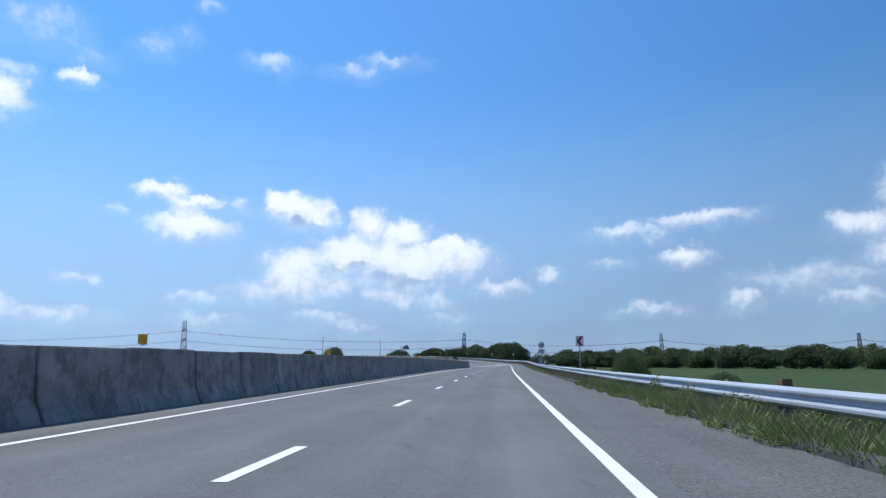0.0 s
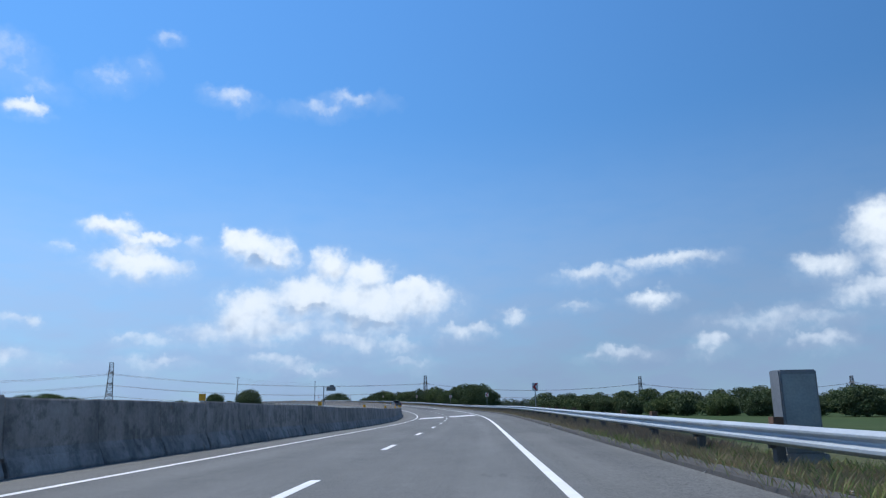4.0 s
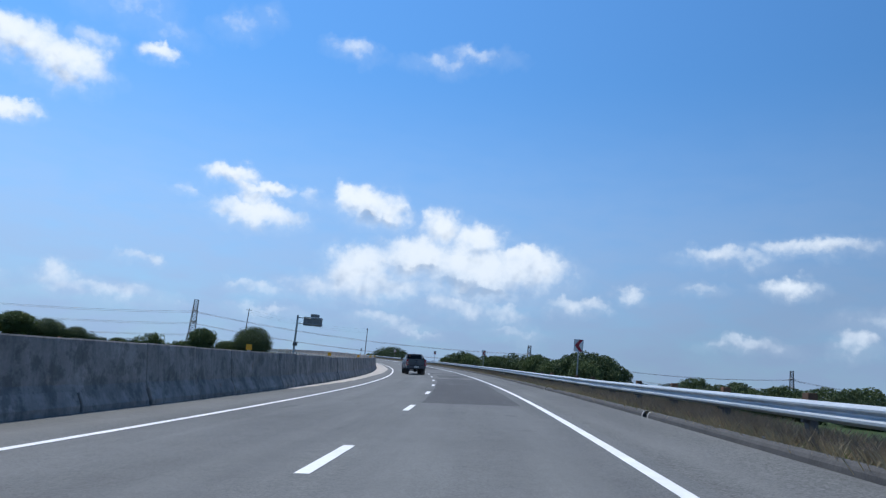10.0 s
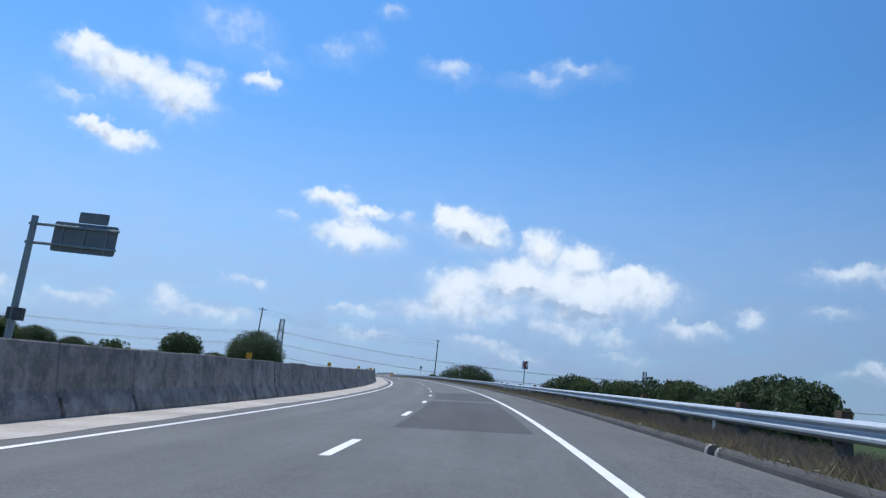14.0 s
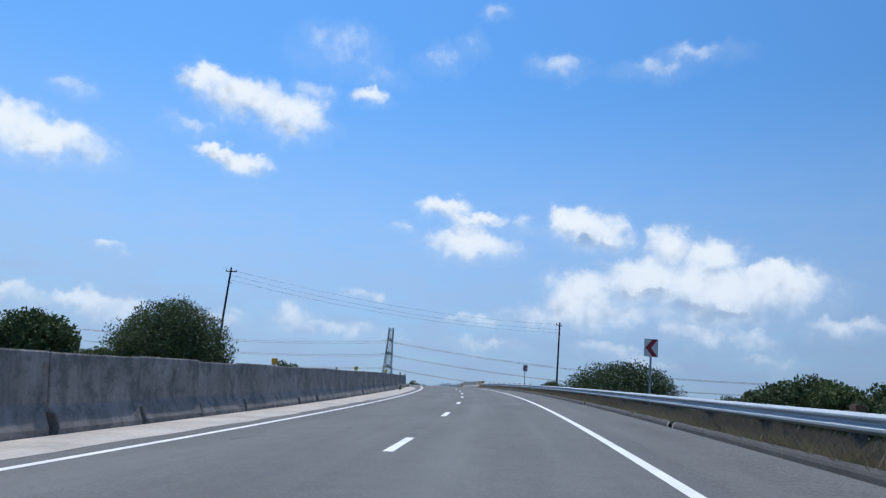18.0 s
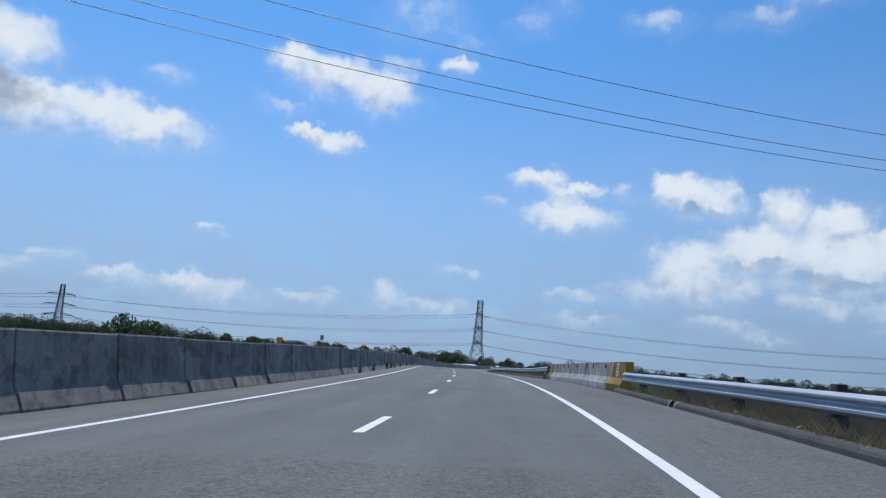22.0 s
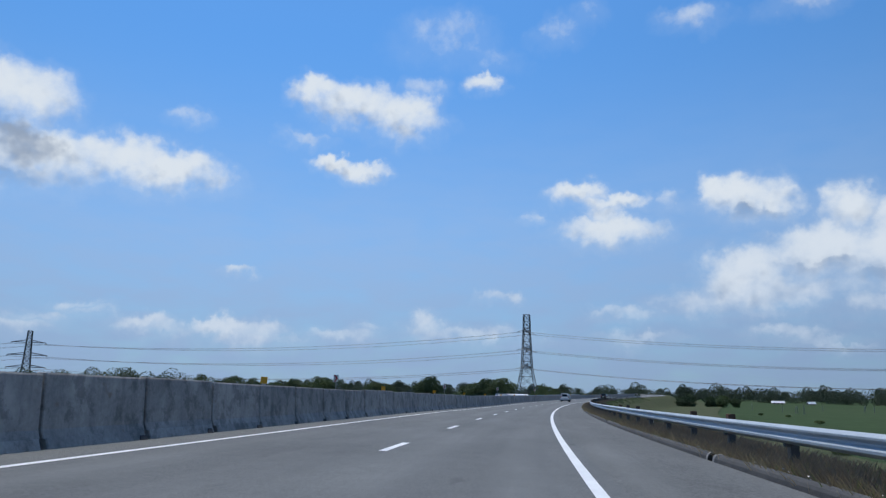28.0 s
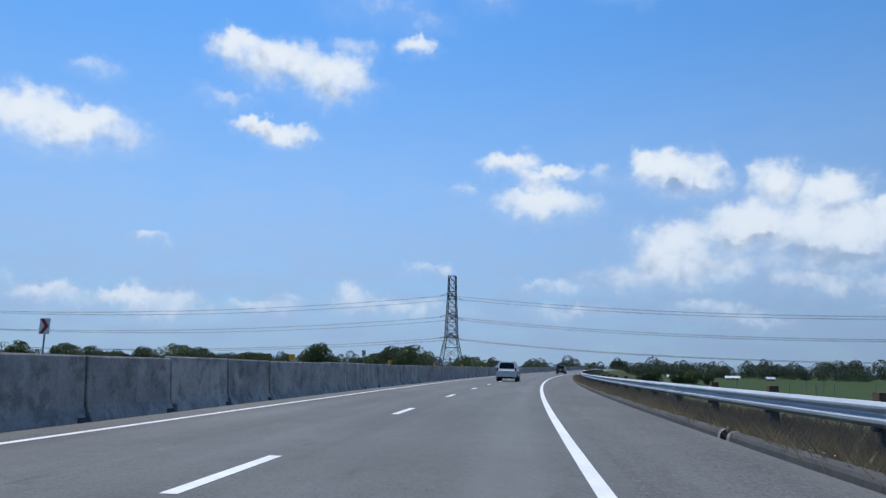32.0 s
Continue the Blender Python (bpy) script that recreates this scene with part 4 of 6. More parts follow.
def utility_pole(x, y, z0, top, lean=0.0, yaw=0.0):
    ob = thing("utility_pole", "tall dark utility pole with a crossarm", "utility pole", "utility poles", pose(x, y, z0, 0, lean, turn(480) - 20 + yaw))
    h = top - z0
    part("shaft", rod(bmesh.new(), (0, 0, -0.3), (0, 0, h), 0.19, 0.12, 10), TIMBER, ob)
    part("crossarm", box(bmesh.new(), (1.7, 0.1, 0.12), (0, 0.12, h - 0.5), 0.01), TIMBER, ob)
    for k in (-0.75, 0.0, 0.75):
        part("insulator", rod(bmesh.new(), (k, 0.12, h - 0.44), (k, 0.12, h - 0.2), 0.05, 0.035, 8), SIGN_BACK, ob)
    part("transformer_bracket", box(bmesh.new(), (0.5, 0.08, 0.08), (0.2, 0.1, h - 2.0), 0.01), TIMBER, ob)
    return ob


PL, PR = (50.6, 454.4, -1.8, 18.1), (94.2, 486.2, -1.5, 17.4)
utility_pole(*PL, lean=1.5)
utility_pole(*PR, yaw=62.0)
for k, z in ((-0.7, 17.9), (0.7, 17.2), (0.1, 16.6)):
    line("overhead_wire", (PL[0] + k * 0.5, PL[1] + k, z), (PR[0] + k * 0.5, PR[1] + k, z - 0.9), 1.3, 0.013, "thin dark overhead wire between two poles")


def pylon(name, x, y, z0, height, yaw, arms=0.2):
    ob = thing("pylon", "grey steel lattice transmission tower", "pylon", "pylons", pose(x, y, z0, 0, 0, yaw))
    H = height
    width = lambda z: np.interp(z / H, (0, 0.36, 0.8, 1.0), (0.125, 0.06, 0.04, 0.035)) * H
    levels = [0, 0.14, 0.26, 0.36] + list(np.linspace(0.36, 1.0, 9))[1:]
    sx = (1, 1, -1, -1)
    sy = (1, -1, -1, 1)
    legs, braces = [bmesh.new() for _ in range(4)], bmesh.new()
    corner = lambda k, f: Vector((sx[k] * width(f * H), sy[k] * width(f * H), f * H))
    for a, b in zip(levels, levels[1:]):
        for k in range(4):
            j = (k + 1) % 4
            rod(braces, corner(k, a), corner(j, b), 0.20, sides=3, caps=False)
            rod(braces, corner(j, a), corner(k, b), 0.20, sides=3, caps=False)
            rod(braces, corner(k, b), corner(j, b), 0.20, sides=3, caps=False)
    for k, leg in enumerate(legs):
        loft(leg, [[corner(k, f) + Vector((0.3 * math.cos(q), 0.3 * math.sin(q), 0)) for q in (0, 1.571, 3.142, 4.712)] for f in (0, 0.36, 0.8, 1.0)])
        part("leg", leg, LATTICE, ob)
    part("bracing", braces, LATTICE, ob)
    tips = []
    for f in (0.80, 0.585, 0.375):
        for way in (1, -1):
            bm = bmesh.new()
            w, z = width(f * H), f * H
            tip = Vector((0, way * arms * H * (1.15 if f < 0.6 else 1.0), z))
            for c in (Vector((w, way * w, z)), Vector((-w, way * w, z)), Vector((w, way * w, z + 0.04 * H)), Vector((-w, way * w, z + 0.04 * H))):
                rod(bm, c, tip, 0.36, sides=3, caps=False)
            part("crossarm", bm, LATTICE, ob)
            for q in (-0.5, 0.5):
                part("insulator", rod(bmesh.new(), tip, tip + Vector((q * 11.0, 0, -0.025 * H)), 0.24, 0.20, 5), SIGN_BACK, ob)
            tips.append(ob.matrix_basis @ (tip - Vector((0, 0, 0.02 * H))))
    return tips


towers = [pylon("pylon", *p) for p in ((-900.0, 960.0, -1.0, 50.0, 5.0), (-490.0, 1040.0, -1.0, 50.0, -32.0, 0.26), (-81.5, 1172.0, -1.0, 70.5, 2.0), (342.0, 1065.0, -1.5, 50.0, -24.0), (599.0, 915.0, -2.5, 44.5, -29.0), (827.0, 784.0, -3.0, 41.0, -28.0), (1080.0, 640.0, -3.0, 44.0, -28.0))]
for left, right in zip(towers, towers[1:]):
    for a, b in zip(left, right):
        line("transmission_line", a, b, 9.0, 0.085, "bundled transmission cable hanging between pylons", "transmission lines")
        line("transmission_line", a + Vector((0, 0.9, -0.35)), b + Vector((0, 0.9, -0.35)), 9.0, 0.06, "bundled transmission cable hanging between pylons", "transmission lines")

# ---- vehicles
CAR_GREY = plain("graphite_car_paint", (0.075, 0.084, 0.100), 0.34, 0.10, 0.25)
CAR_WHITE = plain("white_car_paint", (0.70, 0.71, 0.72), 0.25, 0.0, 0.8)
CAR_BLACK = plain("black_car_paint", (0.018, 0.019, 0.022), 0.25, 0.2, 0.8)
GLASS = plain("tinted_glass", (0.010, 0.012, 0.014), 0.12, 0.0, 0.0)
GLASS.node_tree.nodes["Principled BSDF"].inputs["Specular IOR Level"].default_value = 0.25
RUBBER = material("tyre_rubber", (0.022, 0.022, 0.023), (0.015, 0.015, 0.016), scale=6.0, rough=0.88, own=True)
ALLOY = plain("dark_alloy", (0.06, 0.06, 0.063), 0.45, 0.5)
TRIM = plain("black_trim", (0.020, 0.020, 0.022), 0.6)
CHROME = plain("chrome", (0.62, 0.63, 0.65), 0.12, 1.0)
LAMP_RED = plain("red_lamp", (0.42, 0.012, 0.02), 0.15, 0.0, 1.0)
LAMP_CLEAR = plain("clear_lamp", (0.55, 0.56, 0.58), 0.2, 0.2, 1.0)
PLATE_WHITE = plain("number_plate", (0.72, 0.72, 0.70), 0.4)


def section(y, w, z0, z1, crown=0.03, tuck=0.05, shoulder=0.12, slope=0.0):
    """A car's cross-section at y: half width w, from sill z0 to top z1, rounded at the shoulder."""
    s = shoulder
    half = [(w - tuck, z0), (w - 0.01, z0 + 0.16), (w, (z0 + z1) / 2), (w - 0.015, z1 - s), (w - 0.045, z1 - s * 0.4), (w - 0.12, z1 - s * 0.06), (w * 0.5, z1 + crown * 0.75)]
    pts = [(x, y + slope * (z - z0), z) for x, z in half] + [(0.0, y + slope * (z1 - z0), z1 + crown)]
    return pts + [(-x, yy, z) for x, yy, z in pts[-2::-1]]


def ring_between(bm, r0, r1, x0, x1, n=28, a0=0.0, a1=2 * math.pi):
    """A ring about the x axis, of inner and outer radius, from x0 to x1."""
    full = abs(a1 - a0) > 6.28
    k = n if full else n + 1
    loops = []
    for i in range(k):
        a = a0 + (a1 - a0) * i / n
        c, s = math.cos(a), math.sin(a)
        e = (x1 - x0) * 0.18
        loops.append([bm.verts.new((x, r * c, r * s)) for x, r in ((x0, r0), (x0, r1 - abs(e)), (x0 + e, r1), (x1 - e, r1), (x1, r1 - abs(e)), (x1, r0))])
    for i in range(k if full else k - 1):
        p, q = loops[i], loops[(i + 1) % k]
        for j in range(6):
            bm.faces.new((p[j], p[(j + 1) % 6], q[(j + 1) % 6], q[j]))
    bmesh.ops.recalc_face_normals(bm, faces=bm.faces)
    return bm


def add_wheel(parent, x, y, r, width, side):
    tyre = part("wheel", ring_between(bmesh.new(), r * 0.62, r, -width / 2, width / 2, 32), RUBBER, parent, "black rubber tyre", True)
    tyre.location = (x, y, r)
    bm = bmesh.new()
    o = side * (width / 2 - 0.05)
    bmesh.ops.create_cone(bm, cap_ends=True, segments=28, radius1=r * 0.6, radius2=r * 0.6, depth=width * 0.5, matrix=pose(o - side * width * 0.28, 0, 0, 0, 90, 0))
    part("drum", bm, TRIM, tyre)
    bm = bmesh.new()
    for k in range(6):
        box(bm, (0.03, r * 0.13, r * 0.56), (o, 0, r * 0.33), 0.008, pose(0, 0, 0, 60 * k, 0, 0))
    bmesh.ops.create_cone(bm, cap_ends=True, segments=16, radius1=r * 0.16, radius2=r * 0.13, depth=0.05, matrix=pose(o, 0, 0, 0, 90, 0))
    part("rim", ring_between(bm, r * 0.56, r * 0.635, o - side * 0.09, o, 28), ALLOY, tyre, "dark alloy rim")
    return tyre


def panel(bm, pts, thick=0.012):
    f = bm.faces.new([bm.verts.new(p) for p in pts])
    f.normal_update()
    bmesh.ops.solidify(bm, geom=[f], thickness=thick)
    bmesh.ops.recalc_face_normals(bm, faces=bm.faces)
    return bm


def body_shell(bm, ys, low, top, half, deck=True, ends=(True, True), sides=(1, -1)):
    """Both flanks of a car's body between two lines of the side view, with the deck over them; the flank swells and tucks under."""
    levels = ((0.0, -0.055), (0.12, -0.012), (0.35, 0.0), (0.62, -0.004), (0.80, -0.014), (0.93, -0.034), (1.0, -0.075))
    rings = []
    for y in ys:
        z0, z1, w = low(y), top(y), half(y)
        swell = 0.03 * max(0.0, min(1.0, (z0 - 0.66) / 0.10))
        flank = [(w + dx + (swell if u < 0.2 else swell * max(0.0, 0.8 - u)), y, z0 + (z1 - z0) * u) for u, dx in levels]
        if deck:
            flank += [(w * 0.55, y, z1 + 0.02), (0.0, y, z1 + 0.028)]
        rings.append(flank)
    for sd in sides:
        vs = [[bm.verts.new((sd * x, y, z)) for x, y, z in r] for r in rings]
        for a, b in zip(vs, vs[1:]):
            for k in range(len(a) - 1):
                q = (a[k], a[k + 1], b[k + 1], b[k])
                bm.faces.new(q if sd < 0 else q[::-1])
        for end, r in zip(ends, (rings[0], rings[-1])):
            if end:
                w = [bm.verts.new((sd * x, y, z)) for x, y, z in r]
                c = [bm.verts.new((0.0, y, z)) for x, y, z in r]
                for k in range(len(r) - 1):
                    if (w[k].co - c[k].co).length > 1e-4:
                        bm.faces.new((w[k], w[k + 1], c[k + 1], c[k]) if (w[k + 1].co - c[k + 1].co).length > 1e-4 else (w[k], w[k + 1], c[k]))
    bmesh.ops.remove_doubles(bm, verts=bm.verts, dist=1e-5)
    bmesh.ops.recalc_face_normals(bm, faces=bm.faces)
    return bm


def pickup(at_pose):
    """A double-cab pickup; y runs to its nose, z up from the road."""
    ob = thing("pickup_truck", "dark grey double-cab pickup truck on the carriageway", "pickup truck", at_pose=at_pose)
    W, REAR, FRONT, R, AXLE = 0.925, -1.44, 1.78, 0.39, 0.395
    arch_r = 0.485

    def low(y):
        z = 0.60 if y < REAR else 0.57
        for a in (REAR, FRONT):
            if abs(y - a) < arch_r:
                z = max(z, AXLE + 0.03 + math.sqrt(arch_r ** 2 - (y - a) ** 2))
        return z

    top = key(((-2.68, 1.42), (-2.5, 1.44), (-0.7, 1.45), (-0.68, 1.36), (1.0, 1.33), (1.3, 1.33), (1.9, 1.28), (2.35, 1.20), (2.6, 1.06), (2.7, 0.94)))
    half = key(((-2.68, W - 0.035), (-2.5, W), (1.8, W), (2.2, W - 0.03), (2.5, W - 0.11), (2.7, W - 0.26)))
    rear = list(np.arange(-2.64, -0.70, 0.055)) + [-0.705]
    part("body", body_shell(bmesh.new(), [-0.69] + list(np.arange(-0.64, 2.71, 0.055)), low, top, half), CAR_GREY, ob, smooth=True)
    # the load space: floor, inner walls and rim
    bed = part("bed_floor", box(bmesh.new(), (1.66, 1.92, 0.04), (0, -1.67, 0.93), 0.01), TRIM, ob)
    for sd in (1, -1):
        part("bed_side", body_shell(bmesh.new(), rear, low, top, half, False, (False, False), (sd,)), CAR_GREY, ob, smooth=True)
        part("bed_rim", box(bmesh.new(), (0.10, 1.92, 0.05), (sd * (W - 0.115), -1.67, 1.435), 0.015), TRIM, bed, "black rim cover")
        part("bed_wall", box(bmesh.new(), (0.03, 1.90, 0.50), (sd * (W - 0.15), -1.67, 1.18), 0.008), TRIM, bed)
    # the cab above the belt
    tiers = ((1.335, 0.865, -0.70, 1.36), (1.50, 0.815, -0.665, 1.02), (1.66, 0.765, -0.63, 0.70), (1.80, 0.715, -0.585, 0.46), (1.875, 0.655, -0.53, 0.32), (1.91, 0.55, -0.42, 0.18), (1.925, 0.25, -0.25, 0.05))
    zs = [t[0] for t in tiers]
    wide, back, fore = (lambda z, k=k: float(np.interp(z, zs, [t[k] for t in tiers])) for k in (1, 2, 3))
    around = [2 * math.pi * k / 40 for k in range(40)]
    bend = lambda v: math.copysign(abs(v) ** 0.30, v)
    cab = part("cab", loft(bmesh.new(), [[(w * bend(math.cos(a)), (y0 + y1) / 2 + (y1 - y0) / 2 * bend(math.sin(a)), z) for a in around] for z, w, y0, y1 in tiers]), CAR_GREY, ob, smooth=True)
    zr = 1.795
    part("rear_window", panel(bmesh.new(), [(x, back(z) - 0.012, z) for x, z in ((-0.66, 1.42), (0.66, 1.42), (0.60, zr), (-0.60, zr))]), GLASS, cab, "dark tinted glass")
    part("windscreen", panel(bmesh.new(), [(x, fore(z) + 0.012, z) for x, z in ((-0.72, 1.38), (0.72, 1.38), (0.60, zr), (-0.60, zr))]), GLASS, cab, "dark tinted glass")
    for sd in (1, -1):
        for name, pts in (("rear_door_window", ((-0.50, 1.385), (0.20, 1.37), (0.20, zr - 0.01), (-0.36, zr - 0.02))), ("front_door_window", ((0.27, 1.37), (1.13, 1.36), (0.52, 1.74), (0.40, zr - 0.01), (0.27, zr - 0.01)))):
            part(name, panel(bmesh.new(), [(sd * (wide(z) + 0.006), y, z) for y, z in pts]), GLASS, cab, "dark tinted glass")
        part("window_trim", rod(bmesh.new(), (sd * (wide(1.365) + 0.012), -0.52, 1.372), (sd * (wide(1.35) + 0.012), 1.16, 1.350), 0.012, sides=6), TRIM, cab)
        for y0, y1 in ((-0.60, 0.23), (0.255, 1.24)):
            seam = bmesh.new()
            pts = [(y0, 1.30), (y0, 0.80 if y0 < 0 else 0.60), (y0 + 0.12, 0.60), (y1, 0.60), (y1, 1.30)]
            for a, b in zip(pts, pts[1:]):
                rod(seam, *[(sd * (W + 0.0015 + (-0.018 if z > 1.2 else -0.006 if z < 0.7 else 0.0)), y, z) for y, z in (a, b)], 0.006, sides=4)
            door = part("door_seam", seam, SLOT, ob, "dark door gap")
            part("door_handle", box(bmesh.new(), (0.045, 0.19, 0.035), (sd * (W + 0.012), y0 + 0.15, 1.22), 0.014), TRIM, ob, "black handle")
            part("handle_cup", box(bmesh.new(), (0.012, 0.15, 0.07), (sd * (W - 0.002), y0 + 0.15, 1.20), 0.005), SLOT, ob)
        # a pressed line low on the doors, and the bright strip under them
        part("door_moulding", rod(bmesh.new(), (sd * (W + 0.002), -0.60, 0.86), (sd * (W + 0.002), 1.24, 0.89), 0.012, sides=6), CAR_GREY, ob)
        part("step_trim", box(bmesh.new(), (0.02, 1.90, 0.02), (sd * (W - 0.015), 0.20, 0.585), 0.006), CHROME, ob, "thin chrome strip")
        part("sill", box(bmesh.new(), (0.10, 2.0, 0.10), (sd * (W - 0.10), 0.18, 0.53), 0.03), TRIM, ob)
        step = part("side_step", box(bmesh.new(), (0.12, 0.42, 0.03), (sd * (W - 0.06), 0.75, 0.40), 0.01), TRIM, ob)
        part("bracket", box(bmesh.new(), (0.10, 0.03, 0.14), (sd * (W - 0.10), 0.75, 0.46), 0.006), TRIM, step)
        for y in (REAR, FRONT):
            liner = bmesh.new()
            bmesh.ops.create_cone(liner, cap_ends=True, segments=32, radius1=arch_r - 0.005, radius2=arch_r - 0.005, depth=0.22, matrix=pose(sd * (W - 0.20), y, AXLE + 0.03, 0, 90, 0))
            part("wheel_arch", liner, SLOT, ob, "dark arch liner")
            lip = part("arch_lip", ring_between(bmesh.new(), arch_r - 0.012, arch_r + 0.022, sd * (W - 0.05), sd * (W + 0.022), 22, radians(18), radians(162)), CAR_GREY, ob, smooth=True)
            lip.location = (0, y, AXLE + 0.03)
            add_wheel(ob, sd * (W - 0.125), y, R, 0.25, sd)
        part("fender_vent", box(bmesh.new(), (0.014, 0.16, 0.12), (sd * (W + 0.002), 1.33, 1.13), 0.004), TRIM, ob, "black fender vent")
        part("mirror", box(bmesh.new(), (0.25, 0.13, 0.20), (sd * (W + 0.14), 1.02, 1.44), 0.05), TRIM, ob, "black door mirror")
        part("mirror_arm", box(bmesh.new(), (0.18, 0.06, 0.05), (sd * (W - 0.01), 1.02, 1.35), 0.02), TRIM, ob)
        # lamp cluster at the bed's corner: a red shell with two clear lenses
        lens = bmesh.new()
        loft(lens, [[(sd * x, y, z) for x, y, z in ((0.755, -2.672, z), (0.80, -2.688, z), (W - 0.05, -2.672, z), (W + 0.004, -2.62, z), (W + 0.006, -2.50 - 0.06 * k, z), (0.76, -2.50, z))] for k, z in ((0, 0.86), (0, 0.88), (0.4, 1.10), (0, 1.36), (0, 1.385))])
        lamp = part("tail_lamp", lens, LAMP_RED, ob, "red and clear tail lamp")
        for z in (1.17, 1.01):
            part("clear_lens", box(bmesh.new(), (0.115, 0.012, 0.115), (sd * (W - 0.095), -2.692, z), 0.012), LAMP_CLEAR, lamp, "clear lens")
            part("dark_reflector", box(bmesh.new(), (0.065, 0.012, 0.07), (sd * (W - 0.115), -2.697, z), 0.008), ALLOY, lamp)
        # sports bar: a fat tube along the bed's rim, rising to the roof
        tube = bmesh.new()
        x = sd * (W - 0.14)
        path = ((x, -1.72, 1.44), (x, -1.70, 1.53), (x, -1.62, 1.575), (x, -1.14, 1.56), (x, -1.06, 1.575), (x, -0.99, 1.62), (sd * (W - 0.20), -0.79, 1.79), (sd * (W - 0.23), -0.73, 1.83), (sd * (W - 0.31), -0.70, 1.85), (0, -0.69, 1.855))
        for a, b in zip(path, path[1:]):
            rod(tube, a, b, 0.040, sides=12)
            bmesh.ops.create_uvsphere(tube, u_segments=12, v_segments=8, radius=0.040, matrix=Matrix.Translation(b))
        part("sports_bar", tube, TRIM, ob, "black tubular sports bar", True)
        part("mud_flap", box(bmesh.new(), (0.26, 0.02, 0.30), (sd * (W - 0.14), REAR - 0.50, 0.46), 0.005), TRIM, ob)
        part("headlamp", box(bmesh.new(), (0.34, 0.16, 0.20), (sd * (W - 0.26), 2.50, 1.02), 0.04), LAMP_CLEAR, ob)
    gate = part("tailgate", box(bmesh.new(), (1.50, 0.07, 0.60), (0, -2.645, 1.13), 0.022), CAR_GREY, ob)
    part("gate_lip", box(bmesh.new(), (1.56, 0.09, 0.035), (0, -2.635, 1.435), 0.014), CAR_GREY, gate)
    part("gate_crease", box(bmesh.new(), (1.44, 0.012, 0.012), (0, -2.683, 0.93), 0.004), CAR_GREY, gate)
    part("handle", box(bmesh.new(), (0.28, 0.02, 0.085), (0, -2.683, 1.335), 0.01), TRIM, gate, "black handle")
    part("handle_glint", box(bmesh.new(), (0.27, 0.012, 0.008), (0, -2.694, 1.372), 0.002), CHROME, gate)
    oval = bmesh.new()
    bmesh.ops.create_uvsphere(oval, u_segments=24, v_segments=10, radius=1.0, matrix=Matrix.Translation((0, -2.681, 1.175)) @ Matrix.Diagonal((0.115, 0.012, 0.045, 1)))
    badge = part("badge", oval, CHROME, gate, "chrome oval badge", True)
    inner = bmesh.new()
    bmesh.ops.create_uvsphere(inner, u_segments=24, v_segments=10, radius=1.0, matrix=Matrix.Translation((0, -2.686, 1.175)) @ Matrix.Diagonal((0.095, 0.012, 0.033, 1)))
    part("badge_face", inner, TRIM, badge, "dark oval", True)
    bump = part("rear_bumper", box(bmesh.new(), (1.78, 0.24, 0.27), (0, -2.68, 0.70), 0.05), CAR_GREY, ob)
    part("bumper_step", box(bmesh.new(), (1.30, 0.20, 0.03), (0, -2.69, 0.845), 0.01), TRIM, bump)
    board = part("plate", box(bmesh.new(), (0.40, 0.012, 0.15), (0, -2.808, 0.725), 0.004), PLATE_WHITE, bump, "white plate with dark bars")
    for k in range(8):
        if k != 3:
            part("plate_bar", box(bmesh.new(), (0.030, 0.004, 0.075), (-0.155 + 0.044 * k, -2.816, 0.725)), SIGN_BLACK, board)
    for sd in (1, -1):
        part("bumper_glint", box(bmesh.new(), (0.30, 0.012, 0.010), (sd * 0.60, -2.803, 0.80)), CHROME, bump)
    part("front_bumper", box(bmesh.new(), (1.62, 0.30, 0.38), (0, 2.60, 0.68), 0.09), CAR_GREY, ob)
    part("underbody", box(bmesh.new(), (1.24, 4.6, 0.24), (0, 0, 0.60), 0.03), SLOT, ob)
    part("rear_axle", rod(bmesh.new(), (-0.8, REAR, AXLE), (0.8, REAR, AXLE), 0.06, sides=10), TRIM, ob)
    diff = bmesh.new()
    bmesh.ops.create_uvsphere(diff, u_segments=14, v_segments=10, radius=0.17, matrix=Matrix.Translation((0.0, REAR, AXLE)))
    part("differential", diff, TRIM, ob, smooth=True)
    part("exhaust", rod(bmesh.new(), (0.45, -2.5, 0.46), (0.45, -1.7, 0.48), 0.035, sides=10), TRIM, ob)
    part("antenna", rod(bmesh.new(), (0.05, -0.30, 1.90), (0.03, -0.38, 2.13), 0.012, 0.005, 6), TRIM, ob)
    part("sticker", box(bmesh.new(), (0.13, 0.004, 0.09), (-0.47, back(1.70) - 0.028, 1.70)), plain("orange_sticker", (0.30, 0.10, 0.03), 0.6), cab, "orange sticker")
    return ob


pickup(banked(288.85, -5.16, 0.0, 5.2))


